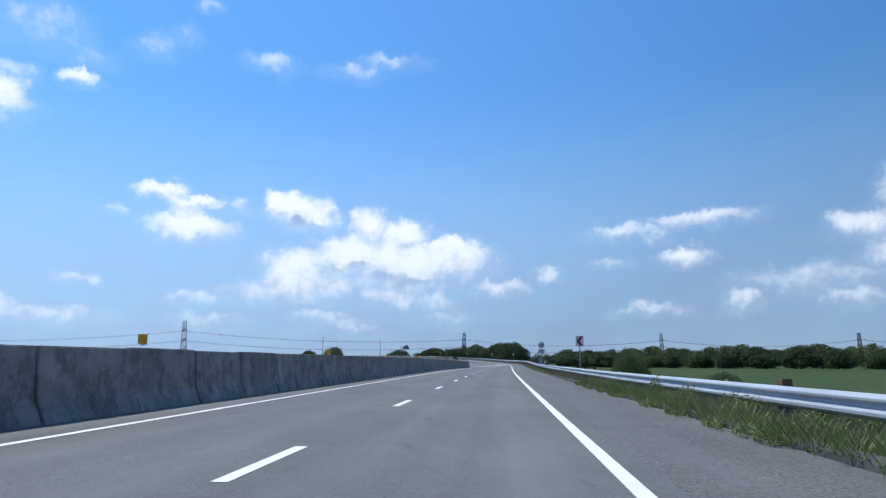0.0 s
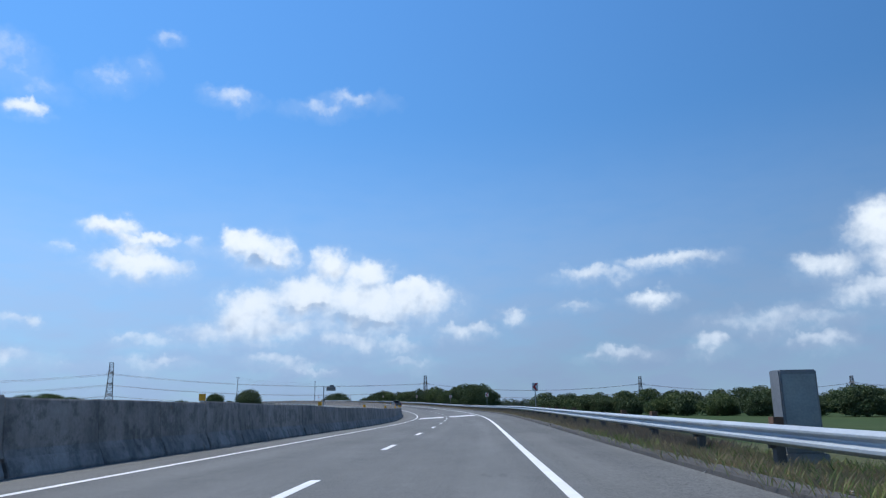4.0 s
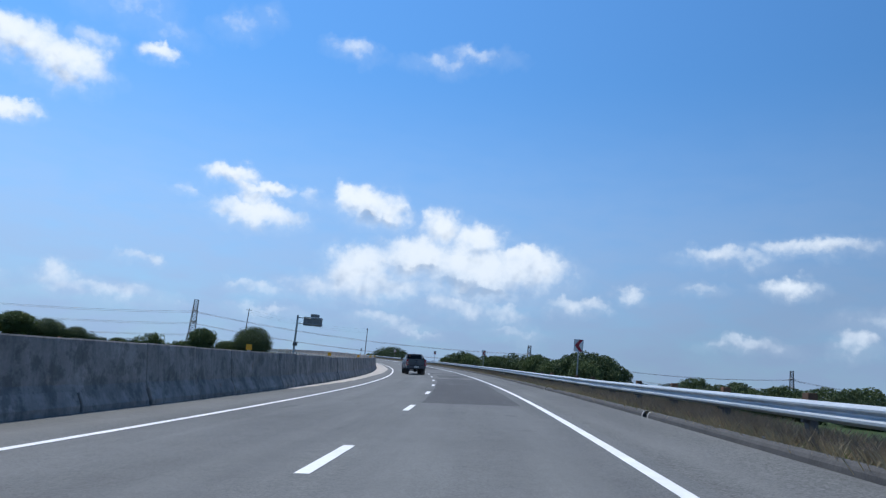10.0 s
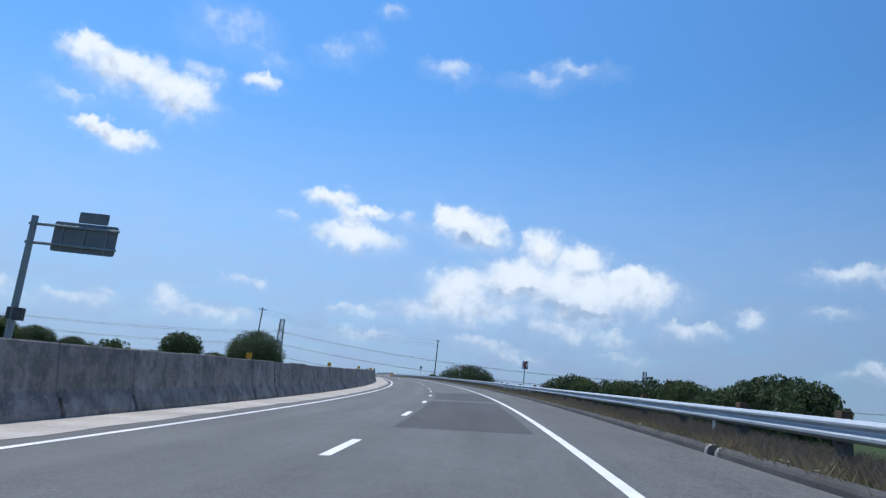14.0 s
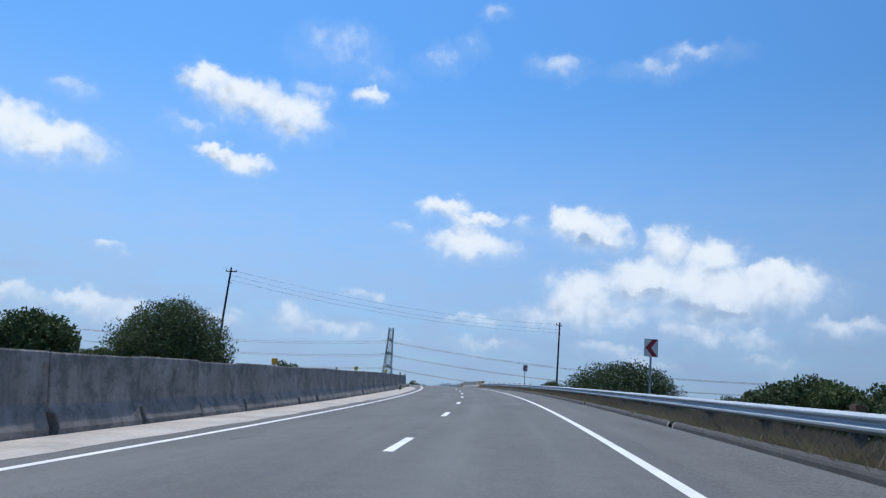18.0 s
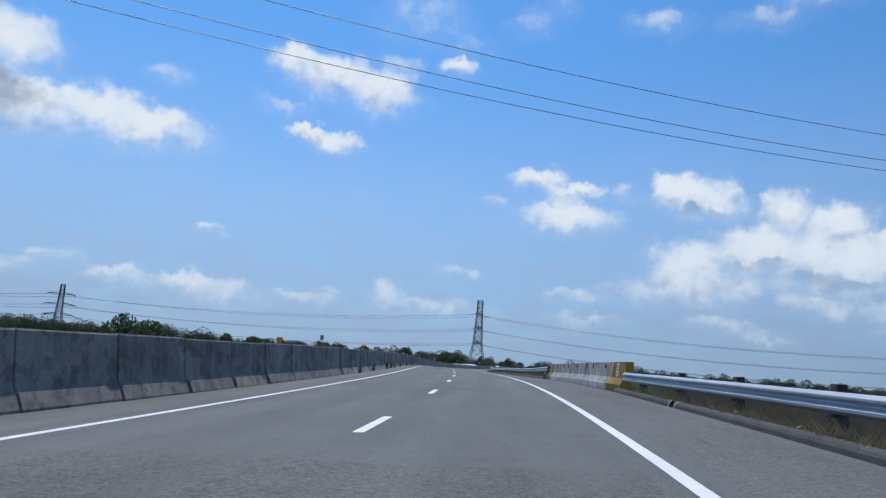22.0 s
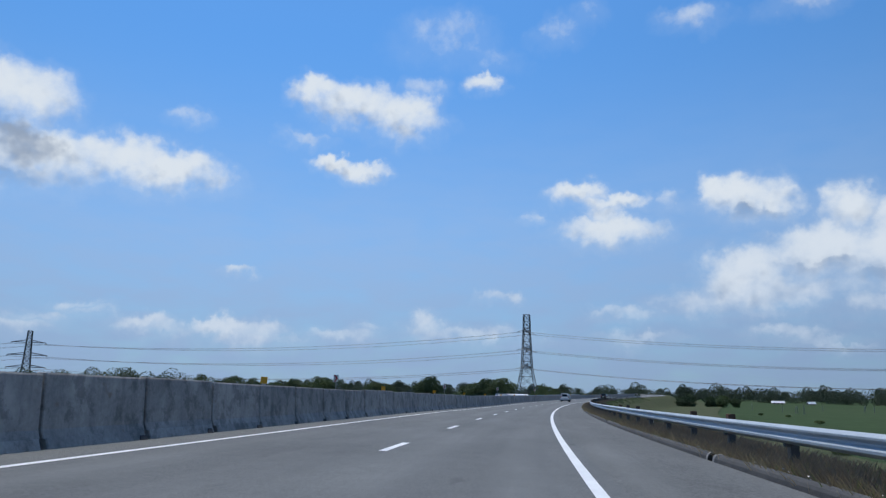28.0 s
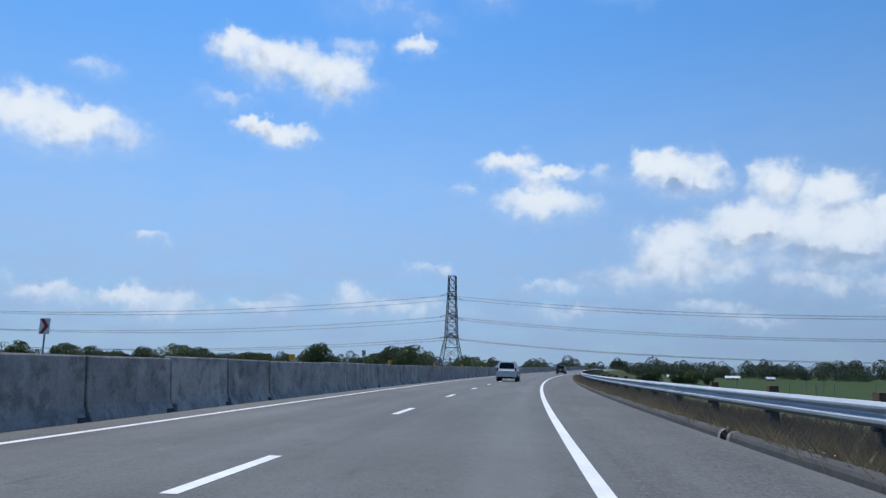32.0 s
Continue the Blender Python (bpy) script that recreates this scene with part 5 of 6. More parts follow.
def wagon(name, label, category, paint, at_pose, L=4.6, W=0.90, H=1.72, hatch=0.55):
    """A small estate or sport-utility car seen from behind."""
    ob = thing(name, label, category, at_pose=at_pose)
    b = L / 2
    bm = bmesh.new()
    loft(bm, [section(y, w, 0.34, z, c, 0.07, 0.12) for y, w, z, c in ((-b, W - 0.12, 0.92, 0.0), (-b + 0.10, W - 0.03, 1.0, 0.0), (-b + 0.9, W, 1.02, 0.0), (0.3, W, 1.0, 0.02), (b - 1.3, W, 0.98, 0.06), (b - 0.5, W - 0.04, 0.90, 0.06), (b - 0.1, W - 0.13, 0.74, 0.03), (b, W - 0.25, 0.58, 0.0))])
    part("body", bm, paint, ob)
    bm = bmesh.new()
    y0, y1 = -b + 0.10, b - 1.35
    loft(bm, [[(sx * w, y, z) for sx, y in ((1, a), (1, c), (-1, c), (-1, a))] for w, a, c, z in ((W - 0.05, y0, y1, 0.98), (W - 0.17, y0 + hatch * 0.55, y1 - 0.85, H - 0.10), (W - 0.23, y0 + hatch * 0.62, y1 - 1.0, H - 0.03), (W - 0.34, y0 + hatch * 0.85, y1 - 1.2, H))])
    bmesh.ops.bevel(bm, geom=[e for e in bm.edges if abs(e.verts[0].co.z - e.verts[1].co.z) > 0.05], offset=0.05, segments=3, affect="EDGES")
    house = part("cab", bm, paint, ob)
    zt = H - 0.13
    lean = hatch * 0.55 / (H - 1.08)
    part("rear_window", panel(bmesh.new(), [(x, y0 - 0.012 + (z - 0.98) * lean, z) for x, z in ((-0.66, 1.08), (0.66, 1.08), (0.57, zt), (-0.57, zt))]), GLASS, house, "dark rear glass")
    for sd in (1, -1):
        xs = lambda z: W - 0.05 - (z - 0.98) / (H - 1.08) * 0.12 + 0.006
        for a, c, a2, c2 in ((y0 + 0.35, y0 + 1.05, y0 + 0.55, y0 + 1.05), (y0 + 1.12, y0 + 1.95, y0 + 1.12, y0 + 1.9), (y0 + 2.02, y1 - 0.15, y0 + 2.0, y1 - 0.75)):
            part("side_window", panel(bmesh.new(), [(sd * xs(z), y, z) for y, z in ((a, 1.06), (c, 1.06), (c2, zt), (a2, zt))]), GLASS, house, "dark side glass")
        for y in (-b + 0.85, b - 0.88):
            arch = bmesh.new()
            bmesh.ops.create_cone(arch, cap_ends=True, segments=28, radius1=0.40, radius2=0.40, depth=0.10, matrix=pose(sd * (W - 0.04), y, 0.36, 0, 90, 0))
            part("wheel_arch", arch, SLOT, ob)
            add_wheel(ob, sd * (W - 0.11), y, 0.34, 0.22, sd)
        part("tail_lamp", box(bmesh.new(), (0.14, 0.14, 0.34), (sd * (W - 0.13), -b + 0.08, 0.98), 0.03), LAMP_RED, ob, "red tail lamp")
        part("mirror", box(bmesh.new(), (0.20, 0.10, 0.14), (sd * (W + 0.09), y1 - 0.25, 1.08), 0.03), paint, ob)
        part("roof_rail", box(bmesh.new(), (0.03, 1.5, 0.04), (sd * (W - 0.28), y0 + 1.3, H + 0.01), 0.01), TRIM, ob)
    bump = part("rear_bumper", box(bmesh.new(), (W * 1.86, 0.18, 0.32), (0, -b + 0.0, 0.52), 0.05), paint, ob)
    part("bumper_skirt", box(bmesh.new(), (W * 1.7, 0.16, 0.14), (0, -b + 0.02, 0.36), 0.03), TRIM, ob)
    board = part("plate", box(bmesh.new(), (0.38, 0.01, 0.14), (0, -b - 0.0, 0.80), 0.003), PLATE_WHITE, ob, "white plate with a dark bar")
    part("plate_bar", box(bmesh.new(), (0.28, 0.004, 0.06), (0, -b - 0.007, 0.80)), SIGN_BLACK, board)
    part("underbody", box(bmesh.new(), (1.4, L - 0.7, 0.16), (0, 0, 0.32), 0.03), SLOT, ob)
    return ob


wagon("suv", "silver-white sport utility car driving in the lane", "car", CAR_WHITE, banked(757.0, -3.2, 0.0, 0.0))
wagon("dark_car", "black sport utility car far along the lane", "car", CAR_BLACK, banked(838.0, -1.5, 0.0, 0.0), H=1.7)
wagon("white_car", "white hatchback on the opposite carriageway", "car", CAR_WHITE, banked(832.0, -13.0, 0.0, 180.0), L=4.2, H=1.52)

# ---- plants
def leaf_material(name, base, other):
    m = bpy.data.materials.new(name)
    m.use_nodes = True
    t = m.node_tree
    p = t.nodes["Principled BSDF"]
    r = node(t, "NewGeometry").outputs["Random Per Island"]
    c = blend(t, r, base, other)
    c = blend(t, ramp(t, grain(t, 0.35), 0.4, 0.65), c, blend(t, 0.5, c, tuple(x * 0.55 for x in base)))
    o = node(t, "ObjectInfo").outputs["Random"]
    c = blend(t, 1.0, c, blend(t, o, (0.78, 0.82, 0.8), (1.15, 1.1, 1.0)), "MULTIPLY")
    t.links.new(c, p.inputs["Base Color"])
    p.inputs["Roughness"].default_value = 0.75
    p.inputs["Specular IOR Level"].default_value = 0.3
    tr = node(t, "BsdfTranslucent", {0: c})
    mix = node(t, "MixShader", {0: 0.22, 1: p.outputs[0], 2: tr.outputs[0]})
    t.links.new(mix.outputs[0], t.nodes["Material Output"].inputs[0])
    return m


LEAF = leaf_material("leaves", (0.090, 0.135, 0.055), (0.140, 0.180, 0.080))
LEAF_DARK = leaf_material("dark_leaves", (0.075, 0.115, 0.055), (0.120, 0.155, 0.078))
# for the far woods: distance haze put into the leaf colour, greyer and bluer
HAZY = leaf_material("haze_tinted_leaves", (0.070, 0.098, 0.066), (0.100, 0.125, 0.088))
WEED = leaf_material("weed_leaves", (0.15, 0.215, 0.07), (0.33, 0.36, 0.14))
DRY = leaf_material("dry_grass", (0.34, 0.275, 0.205), (0.22, 0.165, 0.125))
STRAW = leaf_material("straw", (0.40, 0.33, 0.21), (0.27, 0.215, 0.13))
BARK = material("bark", (0.13, 0.10, 0.075), (0.08, 0.06, 0.045), scale=2.0, rough=0.95, own=True)
LITTER = material("pale_grit", (0.52, 0.50, 0.47), (0.34, 0.32, 0.3), scale=3.0, rough=0.9)


def leaves(centres, size, rng, lift=0.5):
    """Small folded leaf sprays at the given points, as one mesh's vertices and faces."""
    n = len(centres)
    a = rng.normal(size=(n, 3))
    a /= np.linalg.norm(a, axis=1)[:, None]
    b = rng.normal(size=(n, 3))
    b -= (a * b).sum(1)[:, None] * a
    b /= np.linalg.norm(b, axis=1)[:, None]
    s = size * rng.uniform(0.55, 1.3, n)[:, None]
    up = np.cross(a, b) * s * 0.25
    v = np.stack([centres - a * s, centres + b * s * 0.6 + up, centres + a * s, centres - b * s * 0.6 + up], 1).reshape(-1, 3)
    f = np.arange(4 * n).reshape(n, 4)
    return v, f


def mesh_of(name, v, f, mat):
    me = bpy.data.meshes.new(name)
    n, k = f.shape
    me.vertices.add(len(v))
    me.vertices.foreach_set("co", np.ascontiguousarray(v, dtype=np.float32).ravel())
    me.loops.add(n * k)
    me.loops.foreach_set("vertex_index", f.astype(np.int32).ravel())
    me.polygons.add(n)
    me.polygons.foreach_set("loop_start", np.arange(0, n * k, k, dtype=np.int32))
    me.update(calc_edges=True)
    me.materials.append(mat)
    return me


def crown_points(rng, n, lobes, spread, flat, bottom):
    """Points on the shells of many lobes, with some inside, that together fill a crown one metre high and wide."""
    c = rng.normal(size=(lobes, 3))
    c /= np.linalg.norm(c, axis=1)[:, None]
    c *= rng.uniform(0.72, 1.0, lobes)[:, None]
    size = np.array([0.36 * spread, 0.36 * spread, 0.30 * flat])
    c = c * size
    c[:, 2] = np.maximum(c[:, 2], bottom)
    r = rng.uniform(0.08, 0.15, lobes)
    k = rng.integers(0, lobes, n)
    d = rng.normal(size=(n, 3))
    d /= np.linalg.norm(d, axis=1)[:, None]
    p = c[k] + d * (r[k] * rng.uniform(0.7, 1.08, n))[:, None] * np.array([1.2, 1.2, 0.9])
    m = n // 4
    q = rng.normal(size=(m, 3))
    q = q / np.linalg.norm(q, axis=1)[:, None] * rng.uniform(0.3, 1.0, m)[:, None] * size * 1.05
    q[:, 2] = np.maximum(q[:, 2], bottom)
    p[:m] = q
    return p + np.array([0, 0, 0.60 if flat < 1.2 else 0.50])


def make_tree(seed, mat, n=2600, lobes=34, spread=1.0, flat=1.0, bottom=-0.22, size=0.035, label="", trunk=0.3):
    """A tree one metre high: a tapered trunk with limbs, and a crown of leaf sprays."""
    rng = np.random.default_rng(seed)
    ob = thing("tree", label, "tree", "trees")
    bm = bmesh.new()
    rod(bm, (0, 0, -0.03), (0.01, 0, trunk), 0.030, 0.020, 7)
    for k in range(5):
        a = 2 * math.pi * k / 5 + rng.uniform(-0.4, 0.4)
        q = Vector((0.24 * math.cos(a), 0.24 * math.sin(a), trunk + rng.uniform(0.16, 0.34)))
        rod(bm, (0.01, 0, trunk * rng.uniform(0.75, 0.98)), q, 0.015, 0.006, 5)
    part("trunk", bm, BARK, ob)
    v, f = leaves(crown_points(rng, n, lobes, spread, flat, bottom), size, rng)
    crown = new("crown", mesh_of("crown", v, f, mat))
    crown.parent = ob
    return ob


KINDS = [make_tree(1, LEAF_DARK, 60000, 150, 1.08, 1.0, -0.30, 0.0088, "rounded dense dark green tree behind the barrier", 0.25),
         make_tree(2, LEAF, 14000, 70, 1.05, 1.0, -0.26, 0.019, "leafy green tree with an uneven crown", 0.3),
         make_tree(3, LEAF_DARK, 8000, 50, 1.2, 1.5, -0.50, 0.024, "dark green tree in a row beside the fields", 0.28),
         make_tree(4, LEAF, 8000, 44, 1.4, 1.45, -0.50, 0.024, "broad low green tree beside the fields", 0.2),
         make_tree(5, LEAF_DARK, 7000, 40, 0.9, 1.6, -0.50, 0.023, "slender dark green tree in a row", 0.33),
         make_tree(6, LEAF, 42000, 150, 2.0, 0.95, -0.36, 0.011, "wide spreading bushy green tree below the road", 0.18),
         make_tree(7, LEAF, 22000, 80, 1.5, 1.1, -0.45, 0.012, "bushy green shrub beside the guardrail", 0.15)]
used = set()


def tree(kind, x, y, z, height, width=1.0, spin=None, label=""):
    """Set a tree of that kind, height and relative width."""
    m = pose(x, y, z, 0, 0, rnd.uniform(0, 360) if spin is None else spin)
    sc = Matrix.Diagonal((height * width, height * width, height, 1))
    if kind in used:
        ob = copy_thing(KINDS[kind], Matrix())
    else:
        ob = KINDS[kind]
        used.add(kind)
    ob.matrix_basis = m @ sc
    if label:
        ob["label"] = label
    return ob


rnd = random.Random(21)
# single trees that can be told apart
tree(0, 55.3, 434.5, -1.9, 14.0, 0.92, 20)
tree(1, 40.2, 434.8, -1.9, 12.1, 0.85, 70)
tree(1, 47.0, 437.0, -1.9, 8.6, 0.9)
tree(3, 25.0, 437.6, -1.9, 8.8, 0.95)
tree(3, 33.0, 440.0, -1.9, 7.2, 1.0)
tree(0, 101.5, 459.0, -1.8, 12.6, 1.25, 10, "broad rounded green tree below the road")
tree(5, 97.5, 456.0, -1.8, 9.2, 0.5, 130)
tree(3, 42.0, 503.0, -1.6, 9.7, 0.8, 40, "broad green tree beyond the opposite carriageway")
tree(2, 136.6, 526.4, -1.6, 12.2, 0.9)
tree(2, 143.0, 520.0, -1.6, 10.5, 1.0)
tree(6, 33.2, 57.8, -3.1, 5.7, 0.46, 0, "bushy green shrub tree beside the guardrail")
tree(6, 35.4, 60.5, -3.1, 4.6, 0.5, 90, "bushy green shrub tree beside the guardrail")
tree(6, 41.0, 55.0, -3.1, 3.4, 0.8, 200, "bushy green shrub tree beside the guardrail")
for x, y, h in ((126, 503, 9.6), (138, 572, 8.8), (129, 499, 12.1), (142, 568, 12.2), (132, 495, 13.8), (146, 563, 13.6), (135, 491, 14.7), (150, 559, 15.4), (137, 487, 14.6), (153, 555, 15.3), (141, 482, 13.8), (158, 549, 12.6), (144, 476, 14.4), (162, 544, 13.1), (146, 471, 14.1), (166, 538, 15.6), (149, 466, 15.1), (170, 533, 14.8), (151, 461, 14.6), (174, 527, 14.2), (154, 456, 15.3), (177, 522, 18.0), (156, 450, 13.1), (180, 516, 13.5), (157, 445, 13.0), (183, 510, 14.5), (159, 441, 14.5), (185, 506, 15.2), (160, 437, 15.6), (187, 501, 17.2), (161, 432, 16.2), (190, 495, 16.0), (162, 427, 16.5), (192, 491, 18.4), (163, 423, 16.0), (194, 485, 18.8), (163, 418, 15.0), (195, 481, 16.2), (164, 415, 13.3), (196, 477, 15.0)):
    tree(rnd.choice((1, 2, 2, 4)), x, y, -2.2, h, rnd.uniform(0.75, 1.0))
for x, y, h in ((-38, 503, 13.6), (-50, 498, 13.0), (-30, 512, 12.0), (-62, 500, 12.5), (-44, 515, 14.0), (-72, 508, 11.5), (-22, 520, 10.0)):
    tree(rnd.choice((0, 1, 2)), x, y, -1.6, h, rnd.uniform(1.0, 1.25))


def tree_row(points, gap, h0, h1, kinds=(2, 2, 3, 4), drop=0.5, deep=6.0):
    for (x0, y0, z0), (x1, y1, z1) in zip(points, points[1:]):
        d = math.hypot(x1 - x0, y1 - y0)
        for i in range(int(d / gap)):
            k = (i + rnd.random()) / (d / gap)
            x, y = x0 + (x1 - x0) * k + rnd.uniform(-deep, deep), y0 + (y1 - y0) * k + rnd.uniform(-deep, deep)
            tree(rnd.choice(kinds), x, y, z0 + (z1 - z0) * k - 0.3, rnd.uniform(h0, h1), rnd.uniform(0.95, 1.5))


# the rows along the fields
tree_row(((420, 130, -3.3), (300, 230, -3.3), (258, 300, -3.2), (235, 390, -2.8), (212, 440, -2.6)), 6.8, 8.0, 12.5)
tree_row(((520, 230, -3.3), (380, 330, -3.2), (300, 420, -3.0), (240, 500, -2.3)), 10.0, 11.0, 16.0)
tree_row(((80, 985, -1.0), (30, 960, -1.0), (12, 1010, -1.0)), 10.0, 4.0, 7.0)
tree_row(((-16, 900, -1.0), (-60, 930, -1.0), (-150, 950, -1.0), (-260, 930, -1.0)), 11.0, 9.0, 14.0, deep=10)
tree_row(((-120, 640, -1.4), (-260, 700, -1.3), (-420, 720, -1.2)), 16.0, 6.0, 10.0, deep=20)


# woods further off: belts of rough crowns in one mesh
def woods(name, label, lines, size, seed):
    rng = np.random.default_rng(seed)
    vs, fs, off = [], [], 0
    for points, gap, h0, h1, deep in lines:
        for (x0, y0, z0), (x1, y1, z1) in zip(points, points[1:]):
            d = math.hypot(x1 - x0, y1 - y0)
            for i in range(int(d / gap)):
                k = (i + rng.random()) / (d / gap)
                c = np.array([x0 + (x1 - x0) * k + rng.uniform(-deep, deep), y0 + (y1 - y0) * k + rng.uniform(-deep, deep), z0 + (z1 - z0) * k])
                hh, n = rng.uniform(h0, h1), 1300
                q = rng.normal(size=(n, 3))
                q /= np.linalg.norm(q, axis=1)[:, None]
                w = hh * rng.uniform(0.42, 0.75)
                lob = rng.normal(size=(6, 3)) * np.array([w * 0.45, w * 0.45, hh * 0.16])
                q = c + lob[rng.integers(0, 6, n)] + q * np.array([w * 0.55, w * 0.55, hh * 0.34]) + np.array([0, 0, hh * 0.42])
                v, f = leaves(q, 0.78 * size * hh / 12.0, rng)
                vs.append(v)
                fs.append(f + off)
                off += len(v)
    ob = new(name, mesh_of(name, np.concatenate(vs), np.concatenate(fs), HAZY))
    return tagged(ob, label, "woods", kind="stuff")


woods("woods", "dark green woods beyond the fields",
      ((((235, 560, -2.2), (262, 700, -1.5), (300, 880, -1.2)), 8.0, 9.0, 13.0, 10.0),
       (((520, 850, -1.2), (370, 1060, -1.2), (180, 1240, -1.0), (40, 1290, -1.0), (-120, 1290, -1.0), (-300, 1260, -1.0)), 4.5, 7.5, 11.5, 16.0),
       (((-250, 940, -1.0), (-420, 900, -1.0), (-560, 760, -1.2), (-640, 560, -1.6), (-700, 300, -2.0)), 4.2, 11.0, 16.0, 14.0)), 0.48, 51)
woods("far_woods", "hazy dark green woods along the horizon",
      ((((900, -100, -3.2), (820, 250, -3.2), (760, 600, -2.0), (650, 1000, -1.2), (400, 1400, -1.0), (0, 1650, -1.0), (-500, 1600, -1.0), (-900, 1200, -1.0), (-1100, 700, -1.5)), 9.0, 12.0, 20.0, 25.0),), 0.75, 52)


# ---- verge growth
def blades(name, label, mat, s0, s1, per_metre, out, tall, wide, bend, seed, clump=5, category="grass", low=0.0):
    """Tufts of narrow bent blades between two stations, at the given distances outside the kerb."""
    rng = np.random.default_rng(seed)
    n = int((s1 - s0) * per_metre)
    ss = rng.uniform(s0, s1, n)
    dd = out[0] + (out[1] - out[0]) * rng.uniform(0, 1, n) ** 1.2
    patchy = np.array([noise.noise((s * 0.11, d * 0.6, seed)) for s, d in zip(ss, dd)])
    keep = patchy > rng.uniform(-0.75, 0.45, n) + low
    base = []
    for s, d in zip(ss[keep], dd[keep]):
        p = spot(s, kerb_at(s) + d)
        base.append((p.x, p.y, ground_z(s, d) if d > 0.25 else p.z + 0.1))
    q = np.repeat(np.array(base), clump, axis=0)
    k = len(q)
    q[:, :2] += rng.normal(size=(k, 2)) * 0.09
    h = tall * rng.uniform(0.35, 1.15, k)
    a = rng.uniform(0, 6.28, k)
    w = wide * rng.uniform(0.6, 1.3, k)
    lean = np.stack([np.cos(a) * bend * h, np.sin(a) * bend * h, 0 * h], 1)
    flank = np.stack([-np.sin(a + 0.6) * w, np.cos(a + 0.6) * w, 0 * h], 1)
    rise = np.stack([0 * h, 0 * h, h], 1)
    foot = q - np.array([0, 0, 0.03])
    v = np.stack([foot - flank, foot + flank, q + 0.56 * lean + 0.7 * flank + 0.6 * rise, q + lean + rise], 1).reshape(-1, 3)
    f = np.arange(len(v)).reshape(-1, 4)
    return tagged(new(name, mesh_of(name, v, f, mat)), label, category, kind="stuff")


blades("weeds", "lush green weeds growing over the kerb", WEED, -6, 34, 170, (0.0, 2.4), 0.33, 0.0045, 0.8, 31, 7, "weeds", low=0.0)
blades("dry_grass", "brown dead stalks among the weeds", DRY, -6, 60, 60, (0.1, 2.2), 0.40, 0.004, 0.5, 30, 6)
blades("weeds", "green weeds between the kerb and the rail", WEED, 40, 118, 110, (0.1, 2.6), 0.26, 0.005, 0.6, 32, 6, "weeds")
blades("grass", "green grass on the embankment", LEAF, -6, 905, 14, (1.2, 5.0), 0.34, 0.012, 0.5, 33, 5)
blades("dry_grass", "brown dry grass behind the guardrail", DRY, 108, 492, 170, (0.5, 2.4), 0.36, 0.0022, 0.7, 34, 8)
blades("dry_grass", "straw-coloured dead grass along the kerb", STRAW, 100, 492, 110, (0.2, 1.8), 0.26, 0.0020, 0.9, 35, 7)
blades("grass", "sparse green grass along the kerb", WEED, 118, 492, 40, (0.3, 1.9), 0.24, 0.004, 0.6, 36, 7, low=0.12)
blades("dry_grass", "brown dry grass behind the guardrail", DRY, 523, 800, 170, (0.4, 2.4), 0.38, 0.0022, 0.6, 37, 8)
blades("dry_grass", "straw-coloured dead grass along the kerb", STRAW, 523, 800, 110, (0.2, 1.8), 0.26, 0.0020, 0.9, 38, 7)
blades("grass", "green grass along the kerb", WEED, 523, 800, 40, (0.3, 2.6), 0.26, 0.004, 0.6, 39, 7, low=0.15)

# leafy weeds: broader leaves on the first verge and saplings above the rail
rng = np.random.default_rng(5)
cs = []
for _ in range(110000):
    s, d = rng.uniform(-6, 34), -0.30 + 2.1 * rng.uniform(0, 1) ** 1.1
    k = noise.noise((s * 0.55, d * 0.9, 3.0)) + 0.5 * noise.noise((s * 1.9, d * 1.9, 7.0))
    tuft = max(0.0, 0.16 + 0.62 * k) * (1.0 if d > 0.15 else 0.45) * (1.0 if s < 22 else 0.6)
    if tuft < 0.03 or (d < 0.0 and k < 0.12):
        continue
    p = spot(s, kerb_at(s) + d)
    cs.append((p.x, p.y, p.z + (0.06 if d > 0.05 else 0.0) + tuft * rng.uniform(0.05, 1.0) ** 0.7))
v, f = leaves(np.array(cs), 0.024, rng)
tagged(new("weeds", mesh_of("weeds", v, f, WEED)), "broad-leaved green weeds over the kerb edge", "weeds", kind="stuff")
for s, a, h in ((268, 6.4, 3.0), (271, 7.2, 3.2), (463, 7.0, 3.6), (467, 7.6, 3.8)):
    p = spot(s, a)
    tree(1, p.x, p.y, ground_z(s, a - kerb_at(s)) - 0.1, h, 0.8, None, "thin leafy sapling beside the guardrail")
for _ in range(14):
    s, a = rnd.uniform(560, 900), rnd.uniform(14, 60)
    p = spot(s, a)
    tree(6, p.x, p.y, LOW(s) - 0.5, rnd.uniform(0.9, 2.0), rnd.uniform(1.2, 1.9), None, "low green bush in the field")

# tufts in the joints at the barrier's foot
cs = []
for s0, a, h, n in ((446.5, 0.35, 0.34, 900), (448.0, 0.3, 0.28, 700), (468.0, 0.2, 0.3, 700), (507.5, 0.1, 0.30, 900), (513.0, 0.1, 0.36, 1100), (520.6, 0.1, 0.42, 1400), (523.8, 0.1, 0.40, 1200),
                    (526.9, 0.1, 0.3, 700), (532.6, 0.1, 0.32, 800), (541.5, 0.1, 0.3, 700), (550.8, 0.1, 0.3, 700), (577.0, 0.1, 0.25, 500)):
    for _ in range(n):
        k = rng.normal(size=2) * (0.16 if a < 0.25 else 0.3, 0.05)
        p = spot(s0 + k[0], median_at(s0) + a + abs(k[1]))
        cs.append((p.x, p.y, p.z + h * rng.uniform(0.0, 1.0) ** 1.3))
v, f = leaves(np.array(cs), 0.022, rng)
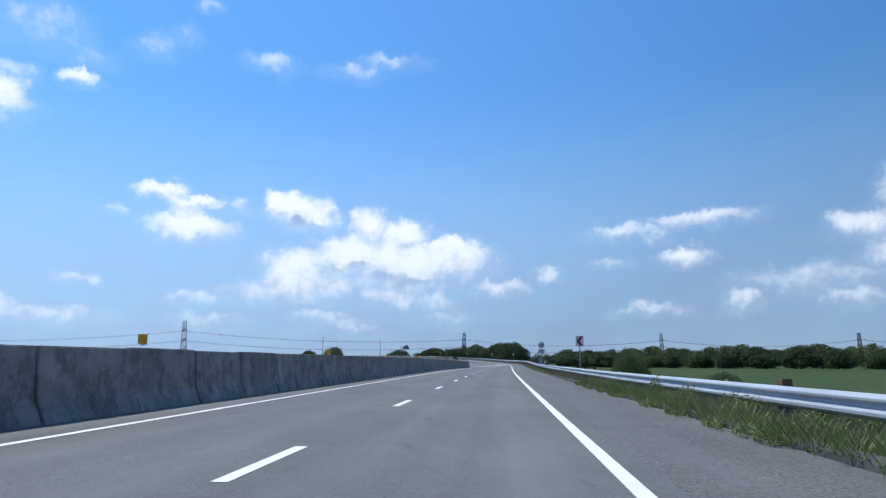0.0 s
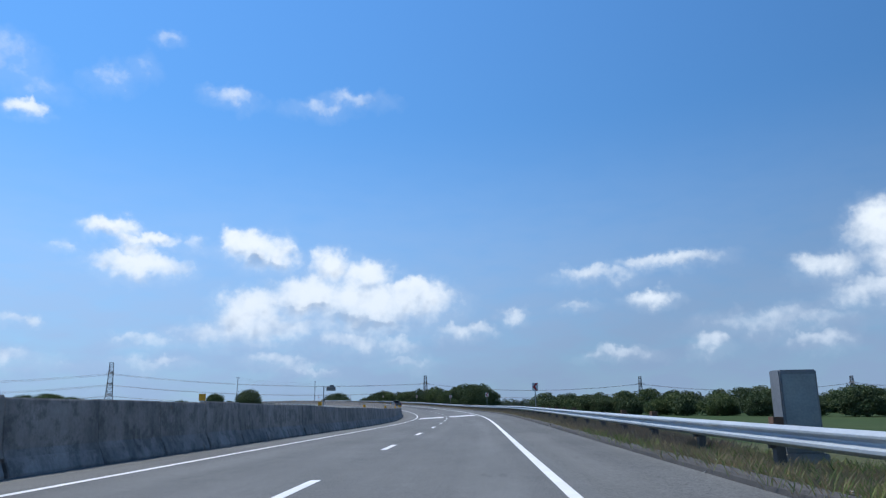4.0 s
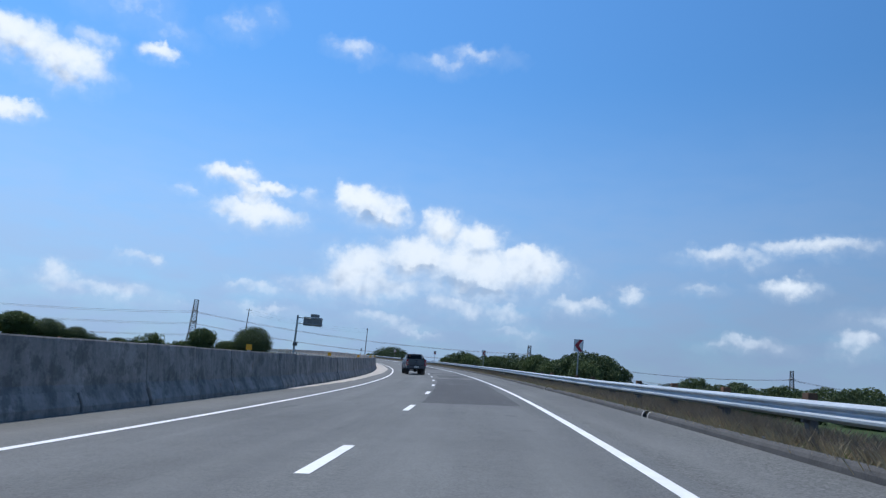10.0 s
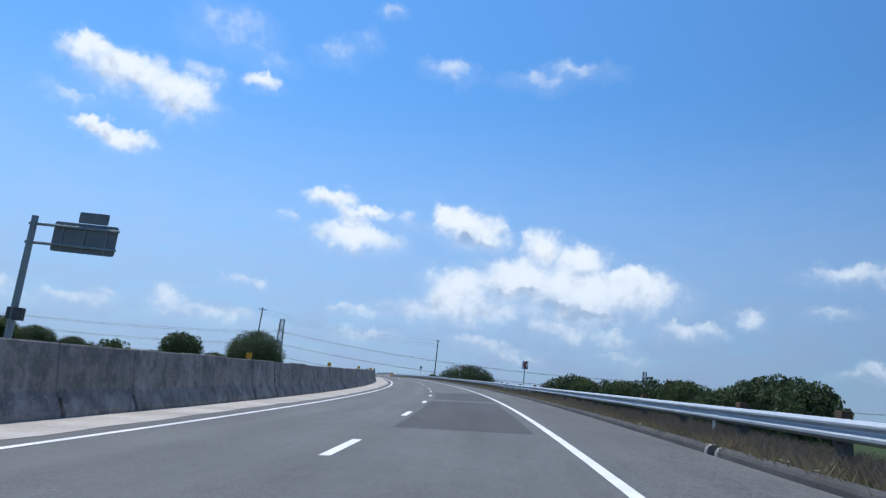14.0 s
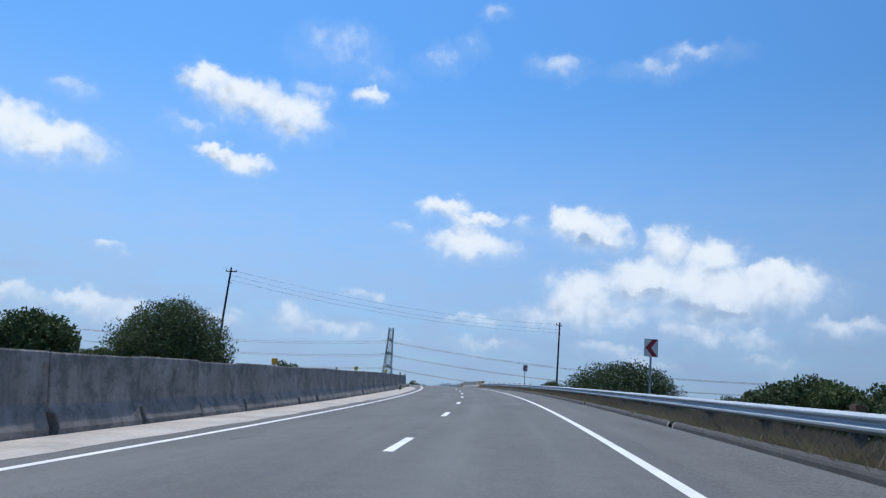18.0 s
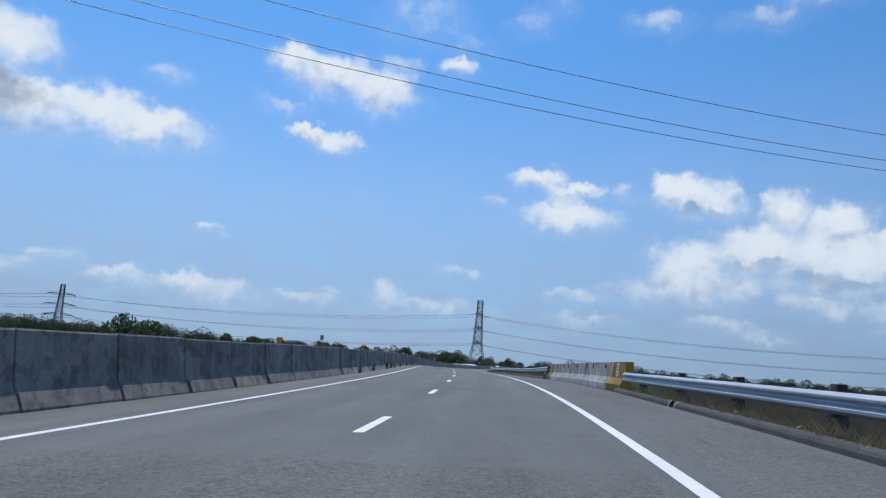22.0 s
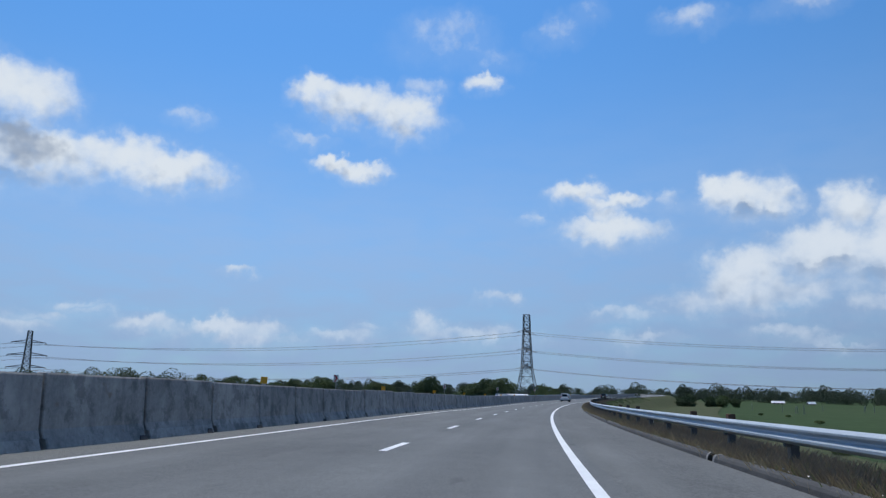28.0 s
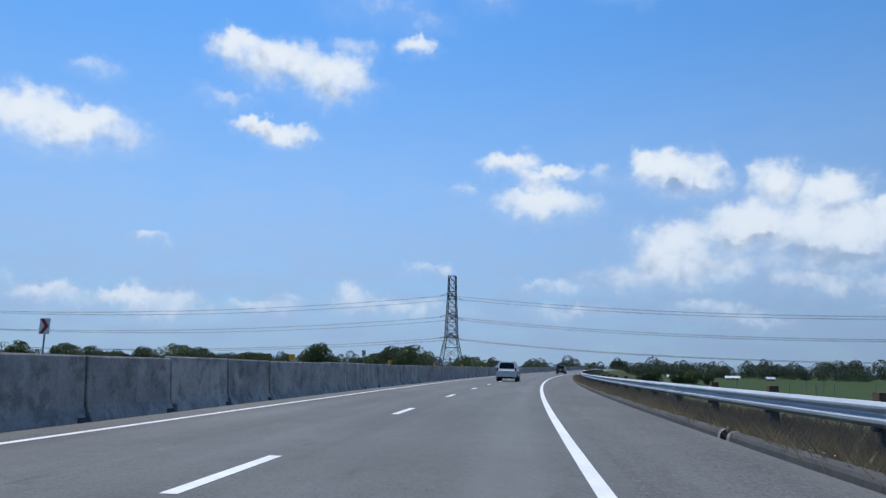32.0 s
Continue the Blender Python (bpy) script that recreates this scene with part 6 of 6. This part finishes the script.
tagged(new("weeds", mesh_of("weeds", v, f, LEAF)), "small green weeds in the joints of the barrier foot", "weeds", kind="stuff")

# grit and pale litter along the kerb
verts = []
for _ in range(9000):
    s, d = rng.uniform(-5, 800), rng.normal(0.42, 0.16)
    if 494 < s < 523:
        continue
    p = spot(s, kerb_at(s) + d, 0.165 if 0.02 < d < 0.28 else 0.0)
    z = p.z + 0.01
    r = rng.uniform(0.008, 0.03)
    q = rng.normal(size=(4, 3)) * r * np.array([1, 1, 0.45])
    verts += [(p.x + e[0], p.y + e[1], z + abs(e[2])) for e in q]
v = np.array(verts)
b = np.arange(0, len(v), 4)
f = np.concatenate([np.stack([b, b + 1, b + 2], 1), np.stack([b, b + 1, b + 3], 1), np.stack([b + 1, b + 2, b + 3], 1), np.stack([b, b + 2, b + 3], 1)])
tagged(new("grit", mesh_of("grit", v, f, LITTER)), "pale grit and litter along the kerb", "grit", kind="stuff")

# ---- farm buildings far over the fields
def shed(x, y, w, d, h, yaw, roof_mat, label):
    ob = thing("farm_building", label, "building", "farm buildings", pose(x, y, -1.2, 0, 0, yaw))
    wall = part("wall", box(bmesh.new(), (w, d, h), (0, 0, h / 2), 0.05), KERB_END, ob)
    for k in (-0.3, 0.0, 0.3):
        part("window", box(bmesh.new(), (1.2, 0.06, 1.1), (k * w, -d / 2 - 0.02, h * 0.55), 0.02), SLOT, wall)
    for sd in (1, -1):
        part("roof", panel(bmesh.new(), [(-w / 2 - 0.4, 0, h + 1.4), (w / 2 + 0.4, 0, h + 1.4), (w / 2 + 0.4, sd * (d / 2 + 0.5), h - 0.1), (-w / 2 - 0.4, sd * (d / 2 + 0.5), h - 0.1)], 0.08), roof_mat, ob)
    return ob


TIN = material("tin_roof", (0.66, 0.68, 0.70), (0.5, 0.52, 0.55), scale=0.4, rough=0.4, metal=0.2)
RED_TIN = material("red_roof", (0.42, 0.16, 0.13), (0.32, 0.12, 0.1), scale=0.4, rough=0.6)
shed(72, 1195, 7, 4, 1.1, 5, TIN, "low farm shed with a bright tin roof")
shed(112, 1200, 9, 5, 1.2, -4, TIN, "long farm shed with a bright tin roof")
shed(134, 1190, 5, 4, 1.1, 10, TIN, "low farm shed with a bright tin roof")
shed(-28, 905, 14, 9, 4.0, 8, TIN, "white-roofed house beside the road")
shed(-165, 925, 14, 10, 4.5, 0, RED_TIN, "house with a faded red roof among trees")
# pale stakes standing in the rice field
fs = thing("field_stake", "pale stake standing in the rice field", "stake", "field stakes")
part("stick", rod(bmesh.new(), (0, 0, -0.2), (0, 0, 2.6), 0.11, 0.09, 6), KERB_END, fs)
part("cap", rod(bmesh.new(), (0, 0, 2.6), (0, 0, 2.75), 0.13, 0.10, 6), GUTTER, fs)
fs.matrix_basis = pose(85, 905, LOW(900) - 0.4)
for _ in range(26):
    x, y = rnd.uniform(75, 190), rnd.uniform(870, 960)
    copy_thing(fs, pose(x, y, LOW(y) - 0.4, rnd.uniform(-6, 6), rnd.uniform(-6, 6), 0))
